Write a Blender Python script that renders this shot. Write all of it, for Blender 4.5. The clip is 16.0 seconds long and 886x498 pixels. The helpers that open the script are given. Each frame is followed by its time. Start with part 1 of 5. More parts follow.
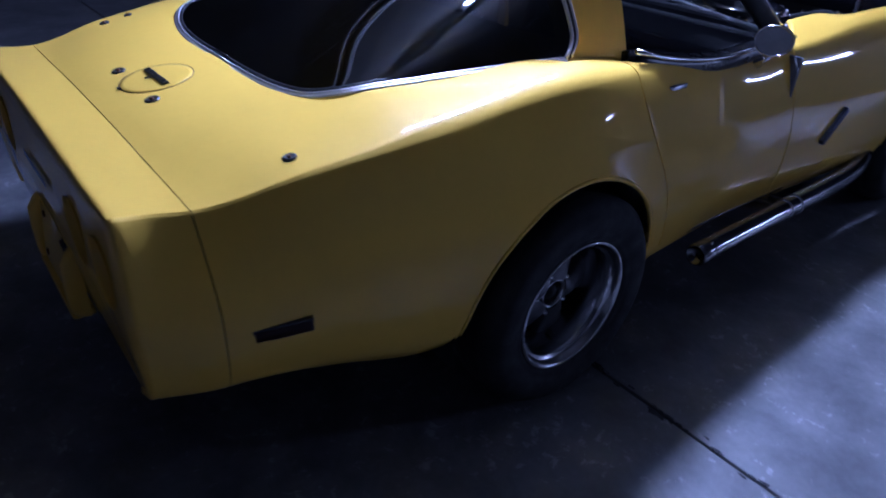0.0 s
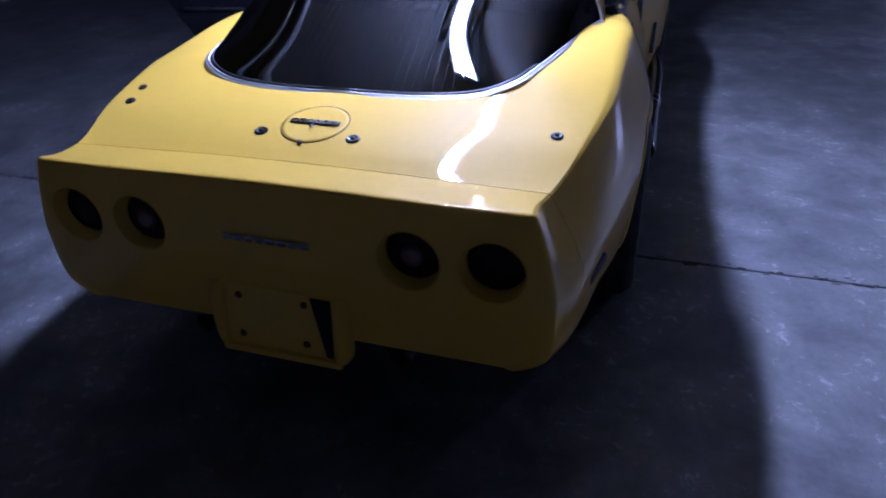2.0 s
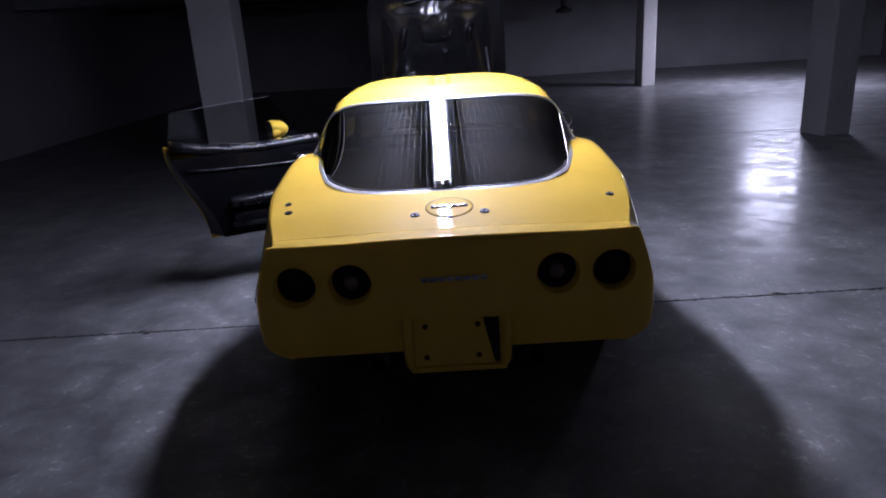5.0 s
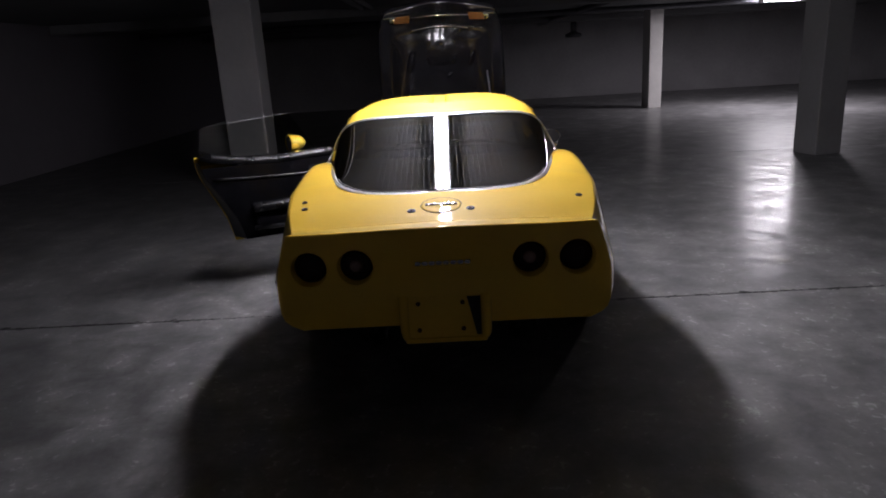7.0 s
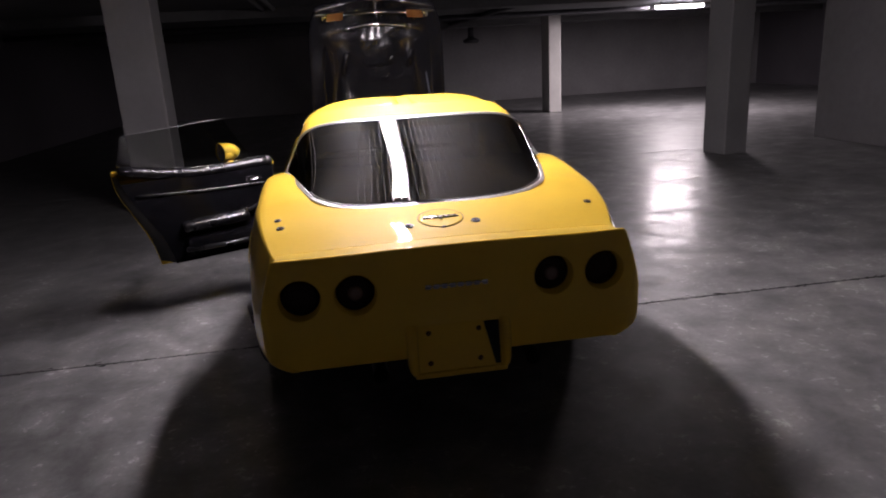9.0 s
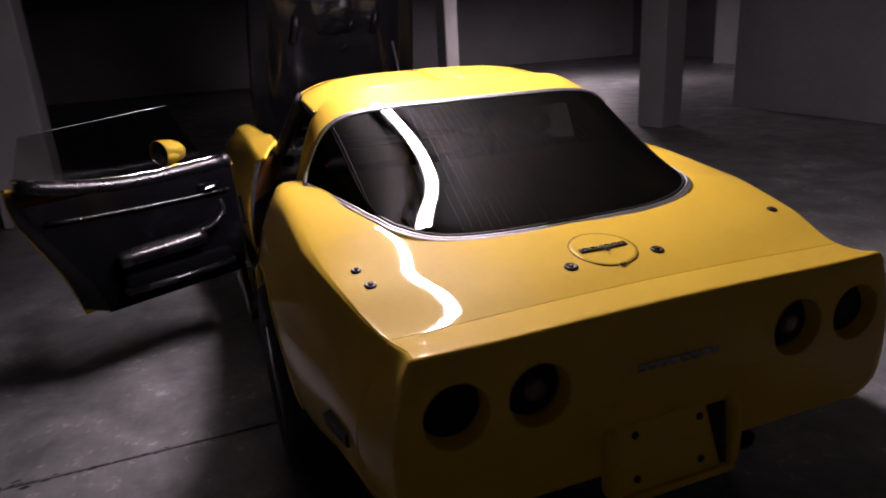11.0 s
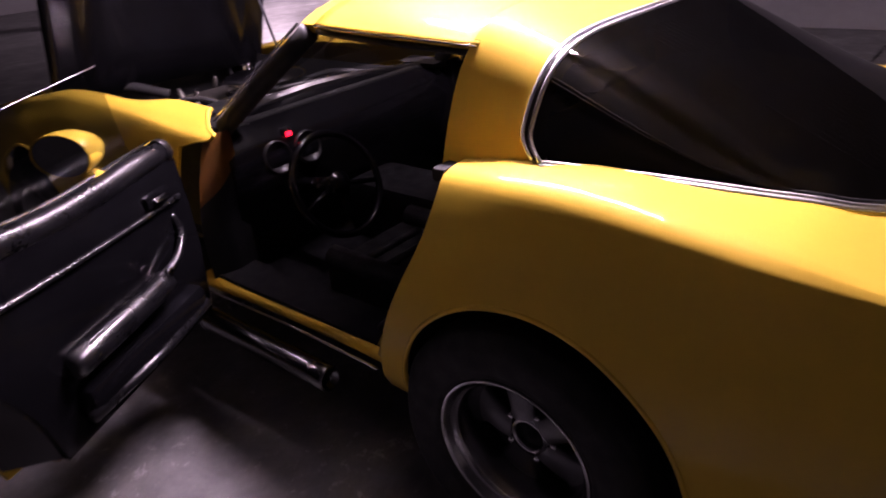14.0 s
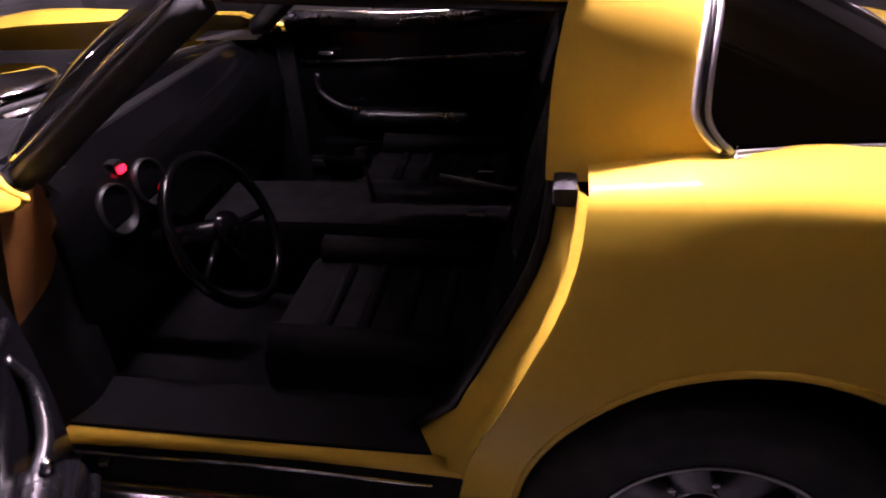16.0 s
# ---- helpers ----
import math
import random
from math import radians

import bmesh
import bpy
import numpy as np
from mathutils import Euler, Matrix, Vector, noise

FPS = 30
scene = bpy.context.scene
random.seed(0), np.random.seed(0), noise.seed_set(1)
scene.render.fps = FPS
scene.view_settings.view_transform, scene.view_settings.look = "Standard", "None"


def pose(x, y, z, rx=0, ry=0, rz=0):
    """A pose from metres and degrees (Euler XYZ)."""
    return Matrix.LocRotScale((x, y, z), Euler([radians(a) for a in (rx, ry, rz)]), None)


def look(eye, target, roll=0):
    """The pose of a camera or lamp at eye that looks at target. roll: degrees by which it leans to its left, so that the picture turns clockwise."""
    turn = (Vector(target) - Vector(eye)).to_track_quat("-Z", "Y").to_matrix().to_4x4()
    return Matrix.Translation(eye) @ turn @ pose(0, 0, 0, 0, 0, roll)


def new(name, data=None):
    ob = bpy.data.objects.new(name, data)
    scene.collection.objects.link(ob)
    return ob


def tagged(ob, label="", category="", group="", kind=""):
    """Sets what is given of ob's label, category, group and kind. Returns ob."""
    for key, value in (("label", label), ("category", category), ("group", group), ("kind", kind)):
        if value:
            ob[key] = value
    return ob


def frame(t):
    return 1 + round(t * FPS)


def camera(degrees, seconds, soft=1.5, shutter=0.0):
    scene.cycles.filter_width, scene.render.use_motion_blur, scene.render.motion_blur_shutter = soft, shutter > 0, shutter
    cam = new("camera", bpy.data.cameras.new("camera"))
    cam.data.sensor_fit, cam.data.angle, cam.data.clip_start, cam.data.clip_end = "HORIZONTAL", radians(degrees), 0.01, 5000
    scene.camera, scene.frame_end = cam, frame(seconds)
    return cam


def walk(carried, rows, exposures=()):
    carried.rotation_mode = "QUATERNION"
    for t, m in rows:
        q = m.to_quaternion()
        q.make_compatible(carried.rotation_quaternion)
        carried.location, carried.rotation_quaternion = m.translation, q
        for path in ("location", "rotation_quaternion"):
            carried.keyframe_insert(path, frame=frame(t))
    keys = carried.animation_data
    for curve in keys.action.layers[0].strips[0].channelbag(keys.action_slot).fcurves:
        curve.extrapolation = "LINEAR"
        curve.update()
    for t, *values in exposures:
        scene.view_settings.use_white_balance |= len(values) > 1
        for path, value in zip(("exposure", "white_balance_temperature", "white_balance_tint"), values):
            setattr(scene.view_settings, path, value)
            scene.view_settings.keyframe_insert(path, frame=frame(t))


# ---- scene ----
cam = camera(67.2, 16.0, 1.8, 0.5)
PATH = [
    (0, (1.783, -1.31, 1.442), (0.48, -0.197, 0.411), 3.7),
    (0.5, (1.644, -1.596, 1.496), (0.499, -0.316, 0.471), 2.5),
    (1, (1.379, -1.812, 1.457), (0.424, -0.351, 0.48), 0.7),
    (1.5, (1.137, -2.008, 1.48), (0.372, -0.49, 0.425), -3.5),
    (2, (0.855, -2.305, 1.52), (0.307, -0.689, 0.477), -2.3),
    (2.5, (0.603, -2.406, 1.438), (0.256, -0.654, 0.539), -4.8),
    (3, (0.314, -2.506, 1.486), (0.232, -0.679, 0.677), -3.8),
    (3.5, (0.07, -2.614, 1.518), (0.114, -0.758, 0.772), -3.6),
    (4, (-0.017, -2.867, 1.51), (0.048, -0.998, 0.8), -3.7),
    (4.5, (-0.033, -3.108, 1.533), (-0.014, -1.22, 0.876), -3.7),
    (7, (0.075, -3.789, 1.538), (0.025, -1.868, 0.985), -3.4),
    (7.5, (0.046, -3.785, 1.541), (-0.038, -1.859, 1.007), -3.8),
    (8, (-0.033, -3.698, 1.53), (-0.021, -1.77, 0.999), -2.8),
    (8.5, (-0.217, -3.541, 1.541), (-0.037, -1.615, 1.036), -3.4),
    (9, (-0.369, -3.395, 1.509), (-0.096, -1.492, 0.957), -3.3),
    (9.5, (-0.497, -3.132, 1.514), (-0.261, -1.239, 0.914), -4.3),
    (12, (-1.343, -1.744, 1.465), (-0.368, -0.159, 0.732), -3.3),
    (12.5, (-1.497, -1.5, 1.454), (-0.448, -0.006, 0.638), -3.7),
    (13, (-1.554, -1.192, 1.443), (-0.489, 0.278, 0.604), -4.9),
    (13.5, (-1.65, -0.935, 1.46), (-0.478, 0.433, 0.592), -2.7),
    (14, (-1.806, -0.676, 1.48), (-0.452, 0.49, 0.583), -4.8),
    (14.5, (-1.808, -0.414, 1.446), (-0.336, 0.586, 0.534), -3.1),
    (15, (-1.755, -0.168, 1.452), (-0.192, 0.653, 0.512), -5.2),
    (15.5, (-1.699, 0.078, 1.419), (-0.044, 0.641, 0.448), -1.9),
    (16, (-1.619, 0.291, 1.412), (0.059, 0.604, 0.37), -3.5),
]
EXPOSURE = [(0, 0.12, 4300, 38), (0.6, 0.08, 4400, 39), (1.2, 0.16, 4500, 41), (2.2, 0.06, 4500, 39), (4.7, -0.05, 5300, 33), (6.8, -0.26, 6500, 24), (8, -0.26, 6700, 23), (9.3, 0.2, 7000, 33), (11.8, -0.62, 7000, 40), (13, -0.28, 6800, 41), (13.6, 0.0, 6900, 55), (14.5, 0.85, 7000, 64), (16, 0.95, 7000, 60)]
walk(cam, [(t, look(eye, target, roll)) for t, eye, target, roll in PATH], EXPOSURE)

# ---- light ----
world = bpy.data.worlds.new("world")
scene.world = world
world.use_nodes = True
world.node_tree.nodes["Background"].inputs[0].default_value = (0.5, 0.55, 0.7, 1)
world.node_tree.nodes["Background"].inputs[1].default_value = 0.004

TUBE_POWER = 390.0


# ---- materials ----
def material(name, color, rough=0.5, metal=0.0, coat=0.0, vary=0.12, scale=6.0, bump=0.0, bump_scale=80.0, spec=0.5, coat_rough=0.04):
    """A surface whose colour and gloss drift at two scales, with fine relief."""
    m = bpy.data.materials.new(name)
    m.use_nodes = True
    nt = m.node_tree
    b = nt.nodes["Principled BSDF"]
    b.inputs["Roughness"].default_value = rough
    b.inputs["Metallic"].default_value = metal
    b.inputs["Coat Weight"].default_value = coat
    b.inputs["Coat Roughness"].default_value = coat_rough
    b.inputs["Specular IOR Level"].default_value = spec
    co = nt.nodes.new("ShaderNodeTexCoord")
    n1 = nt.nodes.new("ShaderNodeTexNoise")
    n1.inputs["Scale"].default_value = scale
    n1.inputs["Detail"].default_value = 6
    nt.links.new(co.outputs["Object"], n1.inputs["Vector"])
    n2 = nt.nodes.new("ShaderNodeTexNoise")
    n2.inputs["Scale"].default_value = scale * 11
    n2.inputs["Detail"].default_value = 3
    nt.links.new(co.outputs["Object"], n2.inputs["Vector"])
    add = nt.nodes.new("ShaderNodeMath")
    add.operation = "MULTIPLY_ADD"
    add.inputs[1].default_value = 0.4
    nt.links.new(n2.outputs["Fac"], add.inputs[0])
    nt.links.new(n1.outputs["Fac"], add.inputs[2])
    ramp = nt.nodes.new("ShaderNodeMapRange")
    ramp.inputs[1].default_value, ramp.inputs[2].default_value = 0.45, 0.95
    ramp.inputs[3].default_value, ramp.inputs[4].default_value = 1 - vary, 1 + vary
    nt.links.new(add.outputs[0], ramp.inputs[0])
    mul = nt.nodes.new("ShaderNodeVectorMath")
    mul.operation = "SCALE"
    mul.inputs[0].default_value = color
    nt.links.new(ramp.outputs[0], mul.inputs["Scale"])
    nt.links.new(mul.outputs[0], b.inputs["Base Color"])
    r2 = nt.nodes.new("ShaderNodeMapRange")
    r2.inputs[1].default_value, r2.inputs[2].default_value = 0.45, 0.95
    r2.inputs[3].default_value, r2.inputs[4].default_value = rough * (1 - vary), min(1, rough * (1 + 1.6 * vary))
    nt.links.new(add.outputs[0], r2.inputs[0])
    nt.links.new(r2.outputs[0], b.inputs["Roughness"])
    if bump:
        n3 = nt.nodes.new("ShaderNodeTexNoise")
        n3.inputs["Scale"].default_value = bump_scale
        n3.inputs["Detail"].default_value = 4
        nt.links.new(co.outputs["Object"], n3.inputs["Vector"])
        bp = nt.nodes.new("ShaderNodeBump")
        bp.inputs["Strength"].default_value = bump
        bp.inputs["Distance"].default_value = 0.002
        nt.links.new(n3.outputs["Fac"], bp.inputs["Height"])
        nt.links.new(bp.outputs[0], b.inputs["Normal"])
    return m


def concrete_floor():
    """Worn, sealed garage concrete: grey with damp-looking darker clouds, pale scuffs and a broken gloss."""
    m = bpy.data.materials.new("polished_concrete")
    m.use_nodes = True
    nt = m.node_tree
    b = nt.nodes["Principled BSDF"]
    geo = nt.nodes.new("ShaderNodeNewGeometry")

    def noise_node(scale, detail, dist=0.0, rough=0.55):
        n = nt.nodes.new("ShaderNodeTexNoise")
        n.inputs["Scale"].default_value, n.inputs["Detail"].default_value = scale, detail
        n.inputs["Distortion"].default_value, n.inputs["Roughness"].default_value = dist, rough
        nt.links.new(geo.outputs["Position"], n.inputs["Vector"])
        return n.outputs["Fac"]

    cloud, grain, scuff, wear = noise_node(0.55, 4, 0.3), noise_node(38, 4), noise_node(3.1, 10, 0.25, 0.64), noise_node(4.5, 6, 0.6, 0.6)
    ramp = nt.nodes.new("ShaderNodeValToRGB")
    ramp.color_ramp.elements[0].position, ramp.color_ramp.elements[0].color = 0.30, (0.125, 0.125, 0.127, 1)
    ramp.color_ramp.elements[1].position, ramp.color_ramp.elements[1].color = 0.72, (0.235, 0.232, 0.233, 1)
    nt.links.new(cloud, ramp.inputs[0])
    ramp2 = nt.nodes.new("ShaderNodeValToRGB")
    ramp2.color_ramp.elements[0].position, ramp2.color_ramp.elements[0].color = 0.36, (0.66, 0.66, 0.672, 1)
    ramp2.color_ramp.elements[1].position, ramp2.color_ramp.elements[1].color = 0.66, (1.36, 1.35, 1.34, 1)
    nt.links.new(scuff, ramp2.inputs[0])
    mix = nt.nodes.new("ShaderNodeVectorMath")
    mix.operation = "MULTIPLY"
    nt.links.new(ramp.outputs[0], mix.inputs[0])
    nt.links.new(ramp2.outputs[0], mix.inputs[1])
    # shade to the car's left, put into the floor colour with a ragged border
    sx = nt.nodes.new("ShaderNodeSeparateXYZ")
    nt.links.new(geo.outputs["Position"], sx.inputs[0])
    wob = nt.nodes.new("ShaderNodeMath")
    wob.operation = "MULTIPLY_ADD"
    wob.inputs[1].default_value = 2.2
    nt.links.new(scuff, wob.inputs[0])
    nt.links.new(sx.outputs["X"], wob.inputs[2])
    left_shade = nt.nodes.new("ShaderNodeMapRange")
    left_shade.interpolation_type = "SMOOTHSTEP"
    left_shade.inputs[1].default_value, left_shade.inputs[2].default_value = -1.6, 1.2
    left_shade.inputs[3].default_value, left_shade.inputs[4].default_value = 0.48, 1.0
    nt.links.new(wob.outputs[0], left_shade.inputs[0])
    g0 = nt.nodes.new("ShaderNodeMapRange")
    g0.inputs[3].default_value, g0.inputs[4].default_value = 0.82, 1.18
    nt.links.new(grain, g0.inputs[0])
    # flaked sealer: small pale scabs in drifts
    fm = nt.nodes.new("ShaderNodeMath")
    fm.operation = "MULTIPLY_ADD"
    fm.inputs[1].default_value = 0.45
    nt.links.new(scuff, fm.inputs[0])
    nt.links.new(noise_node(21, 6, 0.4, 0.7), fm.inputs[2])
    flake = nt.nodes.new("ShaderNodeMapRange")
    flake.inputs[1].default_value, flake.inputs[2].default_value = 0.82, 0.90
    flake.inputs[3].default_value, flake.inputs[4].default_value = 1.0, 1.75
    nt.links.new(fm.outputs[0], flake.inputs[0])
    g = flake
    for other in (g0, left_shade):
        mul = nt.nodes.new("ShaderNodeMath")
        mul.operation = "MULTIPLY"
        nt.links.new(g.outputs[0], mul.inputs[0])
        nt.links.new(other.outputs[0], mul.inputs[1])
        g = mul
    sc = nt.nodes.new("ShaderNodeVectorMath")
    sc.operation = "SCALE"
    nt.links.new(mix.outputs[0], sc.inputs[0])
    nt.links.new(g.outputs[0], sc.inputs["Scale"])
    nt.links.new(sc.outputs[0], b.inputs["Base Color"])
    r = nt.nodes.new("ShaderNodeMapRange")
    r.inputs[1].default_value, r.inputs[2].default_value = 0.35, 0.65
    r.inputs[3].default_value, r.inputs[4].default_value = 0.40, 0.56
    nt.links.new(wear, r.inputs[0])
    nt.links.new(r.outputs[0], b.inputs["Roughness"])
    b.inputs["Coat Roughness"].default_value = 0.22
    cw = nt.nodes.new("ShaderNodeMapRange")
    cw.inputs[1].default_value, cw.inputs[2].default_value = 0.38, 0.62
    cw.inputs[3].default_value, cw.inputs[4].default_value = 0.55, 0.08
    nt.links.new(wear, cw.inputs[0])
    nt.links.new(cw.outputs[0], b.inputs["Coat Weight"])
    bp = nt.nodes.new("ShaderNodeBump")
    bp.inputs["Strength"].default_value, bp.inputs["Distance"].default_value = 0.12, 0.003
    nt.links.new(wear, bp.inputs["Height"])
    bp2 = nt.nodes.new("ShaderNodeBump")
    bp2.inputs["Strength"].default_value, bp2.inputs["Distance"].default_value = 0.2, 0.001
    nt.links.new(grain, bp2.inputs["Height"])
    nt.links.new(bp.outputs[0], bp2.inputs["Normal"])
    nt.links.new(bp2.outputs[0], b.inputs["Normal"])
    nt.links.new(bp.outputs[0], b.inputs["Coat Normal"])
    return m


def glass(name, tint, rough=0.0, ior=1.5, streaks=0.0):
    m = bpy.data.materials.new(name)
    m.use_nodes = True
    nt = m.node_tree
    out = nt.nodes["Material Output"]
    nt.nodes.remove(nt.nodes["Principled BSDF"])
    tr = nt.nodes.new("ShaderNodeBsdfTransparent")
    tr.inputs[0].default_value = (*tint, 1)
    gl = nt.nodes.new("ShaderNodeBsdfGlossy")
    gl.inputs["Roughness"].default_value = rough
    lw = nt.nodes.new("ShaderNodeLayerWeight")
    lw.inputs["Blend"].default_value = 0.5
    pw = nt.nodes.new("ShaderNodeMath")
    pw.operation = "POWER"
    pw.inputs[1].default_value = 4.6
    nt.links.new(lw.outputs["Facing"], pw.inputs[0])
    fr = nt.nodes.new("ShaderNodeMapRange")
    f0 = ((ior - 1) / (ior + 1)) ** 2
    fr.inputs[3].default_value, fr.inputs[4].default_value = 1.7 * f0, 1.0
    nt.links.new(pw.outputs[0], fr.inputs[0])
    mx = nt.nodes.new("ShaderNodeMixShader")
    nt.links.new(fr.outputs[0], mx.inputs[0])
    nt.links.new(tr.outputs[0], mx.inputs[1])
    nt.links.new(gl.outputs[0], mx.inputs[2])
    if streaks:
        # fine wiping streaks that run up the pane and catch the lamps
        co = nt.nodes.new("ShaderNodeTexCoord")
        mp = nt.nodes.new("ShaderNodeMapping")
        mp.inputs["Scale"].default_value = (1.0, 0.05, 0.02)
        nt.links.new(co.outputs["Object"], mp.inputs["Vector"])
        ns = nt.nodes.new("ShaderNodeTexNoise")
        ns.inputs["Scale"].default_value, ns.inputs["Detail"].default_value = 150, 2
        nt.links.new(mp.outputs[0], ns.inputs["Vector"])
        rg = nt.nodes.new("ShaderNodeMapRange")
        rg.inputs[1].default_value, rg.inputs[2].default_value = 0.50, 0.72
        rg.inputs[3].default_value, rg.inputs[4].default_value = 0.0, streaks
        nt.links.new(ns.outputs["Fac"], rg.inputs[0])
        dull = nt.nodes.new("ShaderNodeBsdfGlossy")
        dull.inputs["Roughness"].default_value = 0.28
        dull.inputs[0].default_value = (0.7, 0.75, 0.8, 1)
        mx2 = nt.nodes.new("ShaderNodeMixShader")
        nt.links.new(rg.outputs[0], mx2.inputs[0])
        nt.links.new(mx.outputs[0], mx2.inputs[1])
        nt.links.new(dull.outputs[0], mx2.inputs[2])
        mx = mx2
    nt.links.new(mx.outputs[0], out.inputs[0])
    return m


def glow(name, color, strength):
    m = bpy.data.materials.new(name)
    m.use_nodes = True
    nt = m.node_tree
    b = nt.nodes["Principled BSDF"]
    b.inputs["Base Color"].default_value = (*color, 1)
    b.inputs["Emission Color"].default_value = (*color, 1)
    b.inputs["Emission Strength"].default_value = strength
    return m


YELLOW = material("yellow_paint", (0.78, 0.503, 0.054), rough=0.5, coat=0.88, vary=0.04, scale=4, coat_rough=0.035, spec=0.10)
YELLOW.node_tree.nodes["Principled BSDF"].inputs["Coat IOR"].default_value = 1.34
BLACK_TRIM = material("black_trim", (0.012, 0.012, 0.013), rough=0.35, vary=0.2, scale=12)
PAD_VINYL = material("padded_black_vinyl", (0.0045, 0.0045, 0.0055), rough=0.28, vary=0.25, scale=9, bump=0.02, bump_scale=260, spec=0.42)
VINYL = material("black_vinyl", (0.0032, 0.0032, 0.004), rough=0.15, vary=0.25, scale=9, bump=0.05, bump_scale=260, spec=0.22)
GLOSS_BLACK = material("gloss_black", (0.004, 0.004, 0.005), rough=0.22, vary=0.15, scale=5, spec=0.2)
CLOTH = material("black_cloth", (0.0055, 0.0055, 0.0068), rough=0.6, vary=0.3, scale=14, bump=0.3, bump_scale=300, spec=0.2)
CARPET = material("black_carpet", (0.0065, 0.0065, 0.008), rough=0.95, vary=0.3, scale=30, bump=0.8, bump_scale=500, spec=0.1)
BRIGHT_TRIM = material("bright_trim", (0.78, 0.78, 0.80), rough=0.42, metal=1.0, vary=0.06, scale=16)
# darker version of the chrome, for side pipes, hood lip and small fittings
PIPE_CHROME = material("dark_chrome", (0.20, 0.20, 0.205), rough=0.14, metal=1.0, vary=0.12, scale=10)
CHROME = material("chrome", (0.85, 0.85, 0.86), rough=0.07, metal=1.0, vary=0.05, scale=10)
ALLOY = material("brushed_alloy", (0.36, 0.36, 0.375), rough=0.36, metal=1.0, vary=0.12, scale=14, bump=0.15, bump_scale=90)
RUBBER = material("tyre_rubber", (0.011, 0.011, 0.012), rough=0.75, vary=0.25, scale=20, bump=0.3, bump_scale=160)
DARK = material("dark_underside", (0.008, 0.008, 0.009), rough=0.8, vary=0.3, scale=7)
POLISHED = material("polished_rim", (0.46, 0.46, 0.47), rough=0.2, metal=1.0, vary=0.2, scale=9)
CAST = material("dull_cast_alloy", (0.20, 0.20, 0.21), rough=0.42, metal=1.0, vary=0.25, scale=14, bump=0.2, bump_scale=70)
# the door shuts' yellow with their shade mixed in as brown
JAMB_SHADE = material("shaded_jamb_brown", (0.115, 0.043, 0.007), rough=0.42, vary=0.3, scale=12, coat=0.3, spec=0.3)
GREY = material("grey_plastic", (0.11, 0.11, 0.115), rough=0.5, vary=0.15, scale=9)
RED_LENS = material("dark_red_lens", (0.014, 0.002, 0.002), rough=0.4, spec=0.25, vary=0.15, scale=20)
CLEAR_LENS = material("frosted_lens", (0.16, 0.10, 0.10), rough=0.2, coat=0.5, vary=0.15, scale=20)
ENGINE = material("engine_metal", (0.14, 0.13, 0.12), rough=0.38, metal=0.8, vary=0.3, scale=16, bump=0.3, bump_scale=60)
TINT = glass("tinted_glass", (0.022, 0.021, 0.020), streaks=0.004)
HEATER = material("heater_line", (0.003, 0.003, 0.0034), rough=0.5, vary=0.2, scale=20, spec=0.12)
# bronze of screws and lid gap; on the hood corners, yellow with its shade
BRONZE_SHADE = material("bronze_and_shaded_yellow", (0.062, 0.022, 0.003), spec=0.2, rough=0.5, vary=0.25, scale=18)
RUST = material("rusty_steel", (0.13, 0.06, 0.03), rough=0.55, metal=0.5, vary=0.4, scale=60)
BRASS = material("worn_brass", (0.65, 0.45, 0.16), rough=0.25, metal=1.0, vary=0.15, scale=30)
BADGE = material("badge_metal", (0.34, 0.335, 0.335), rough=0.24, metal=1.0, vary=0.1, scale=30)
SIDE_TINT = glass("smoked_side_glass", (0.55, 0.57, 0.55), ior=1.4)
# windscreen tint set dark to keep lamp light out of the cabin
SCREEN_TINT = glass("darkened_screen_glass", (0.24, 0.245, 0.24))
MIRROR = material("mirror_glass", (0.5, 0.5, 0.52), rough=0.02, metal=1.0, vary=0.02)
FLOOR = concrete_floor()
WALL = material("painted_block_wall", (0.30, 0.29, 0.30), rough=0.7, vary=0.16, scale=0.9, bump=0.4, bump_scale=40)
COLUMN = material("painted_concrete", (0.25, 0.245, 0.25), rough=0.6, vary=0.12, scale=1.6, bump=0.4, bump_scale=50)
PALE_PAINT = material("pale_wall_paint", (0.62, 0.60, 0.58), rough=0.55, vary=0.1, scale=1.6, bump=0.3, bump_scale=50)
# the column grey at about two thirds, for the left column
COLUMN_DARKER = material("darker_column_grey", (0.17, 0.165, 0.17), rough=0.6, vary=0.14, scale=1.6, bump=0.4, bump_scale=50)
CEILING = material("dark_ceiling", (0.15, 0.15, 0.155), rough=0.85, vary=0.25, scale=1.2, bump=0.5, bump_scale=30)
# darker copy of the wall paint; the missing light is in its colour
WALL_SHADE = material("shaded_wall_paint", (0.125, 0.115, 0.13), rough=0.7, vary=0.2, scale=0.8, bump=0.4, bump_scale=40)
STEEL = material("dull_steel", (0.10, 0.10, 0.11), rough=0.45, metal=0.7, vary=0.25, scale=8)
STEEL_PALE = material("pale_grey_enamel", (0.30, 0.30, 0.31), rough=0.5, vary=0.1)
TUBE = glow("fluorescent_tube", (0.93, 0.97, 1.0), TUBE_POWER)
DIFFUSER = glow("lit_diffuser", (0.95, 0.97, 1.0), TUBE_POWER * 0.5)
RED_LIGHT = glow("red_warning_light", (1.0, 0.02, 0.03), 3.0)
FIXTURE = material("white_enamel", (0.7, 0.7, 0.7), rough=0.4, vary=0.06)


# ---- building helpers ----
def smooth(bm, angle=32):
    for f in bm.faces:
        f.smooth = True
    for e in bm.edges:
        if len(e.link_faces) == 2 and e.calc_face_angle(0) > radians(angle):
            e.smooth = False


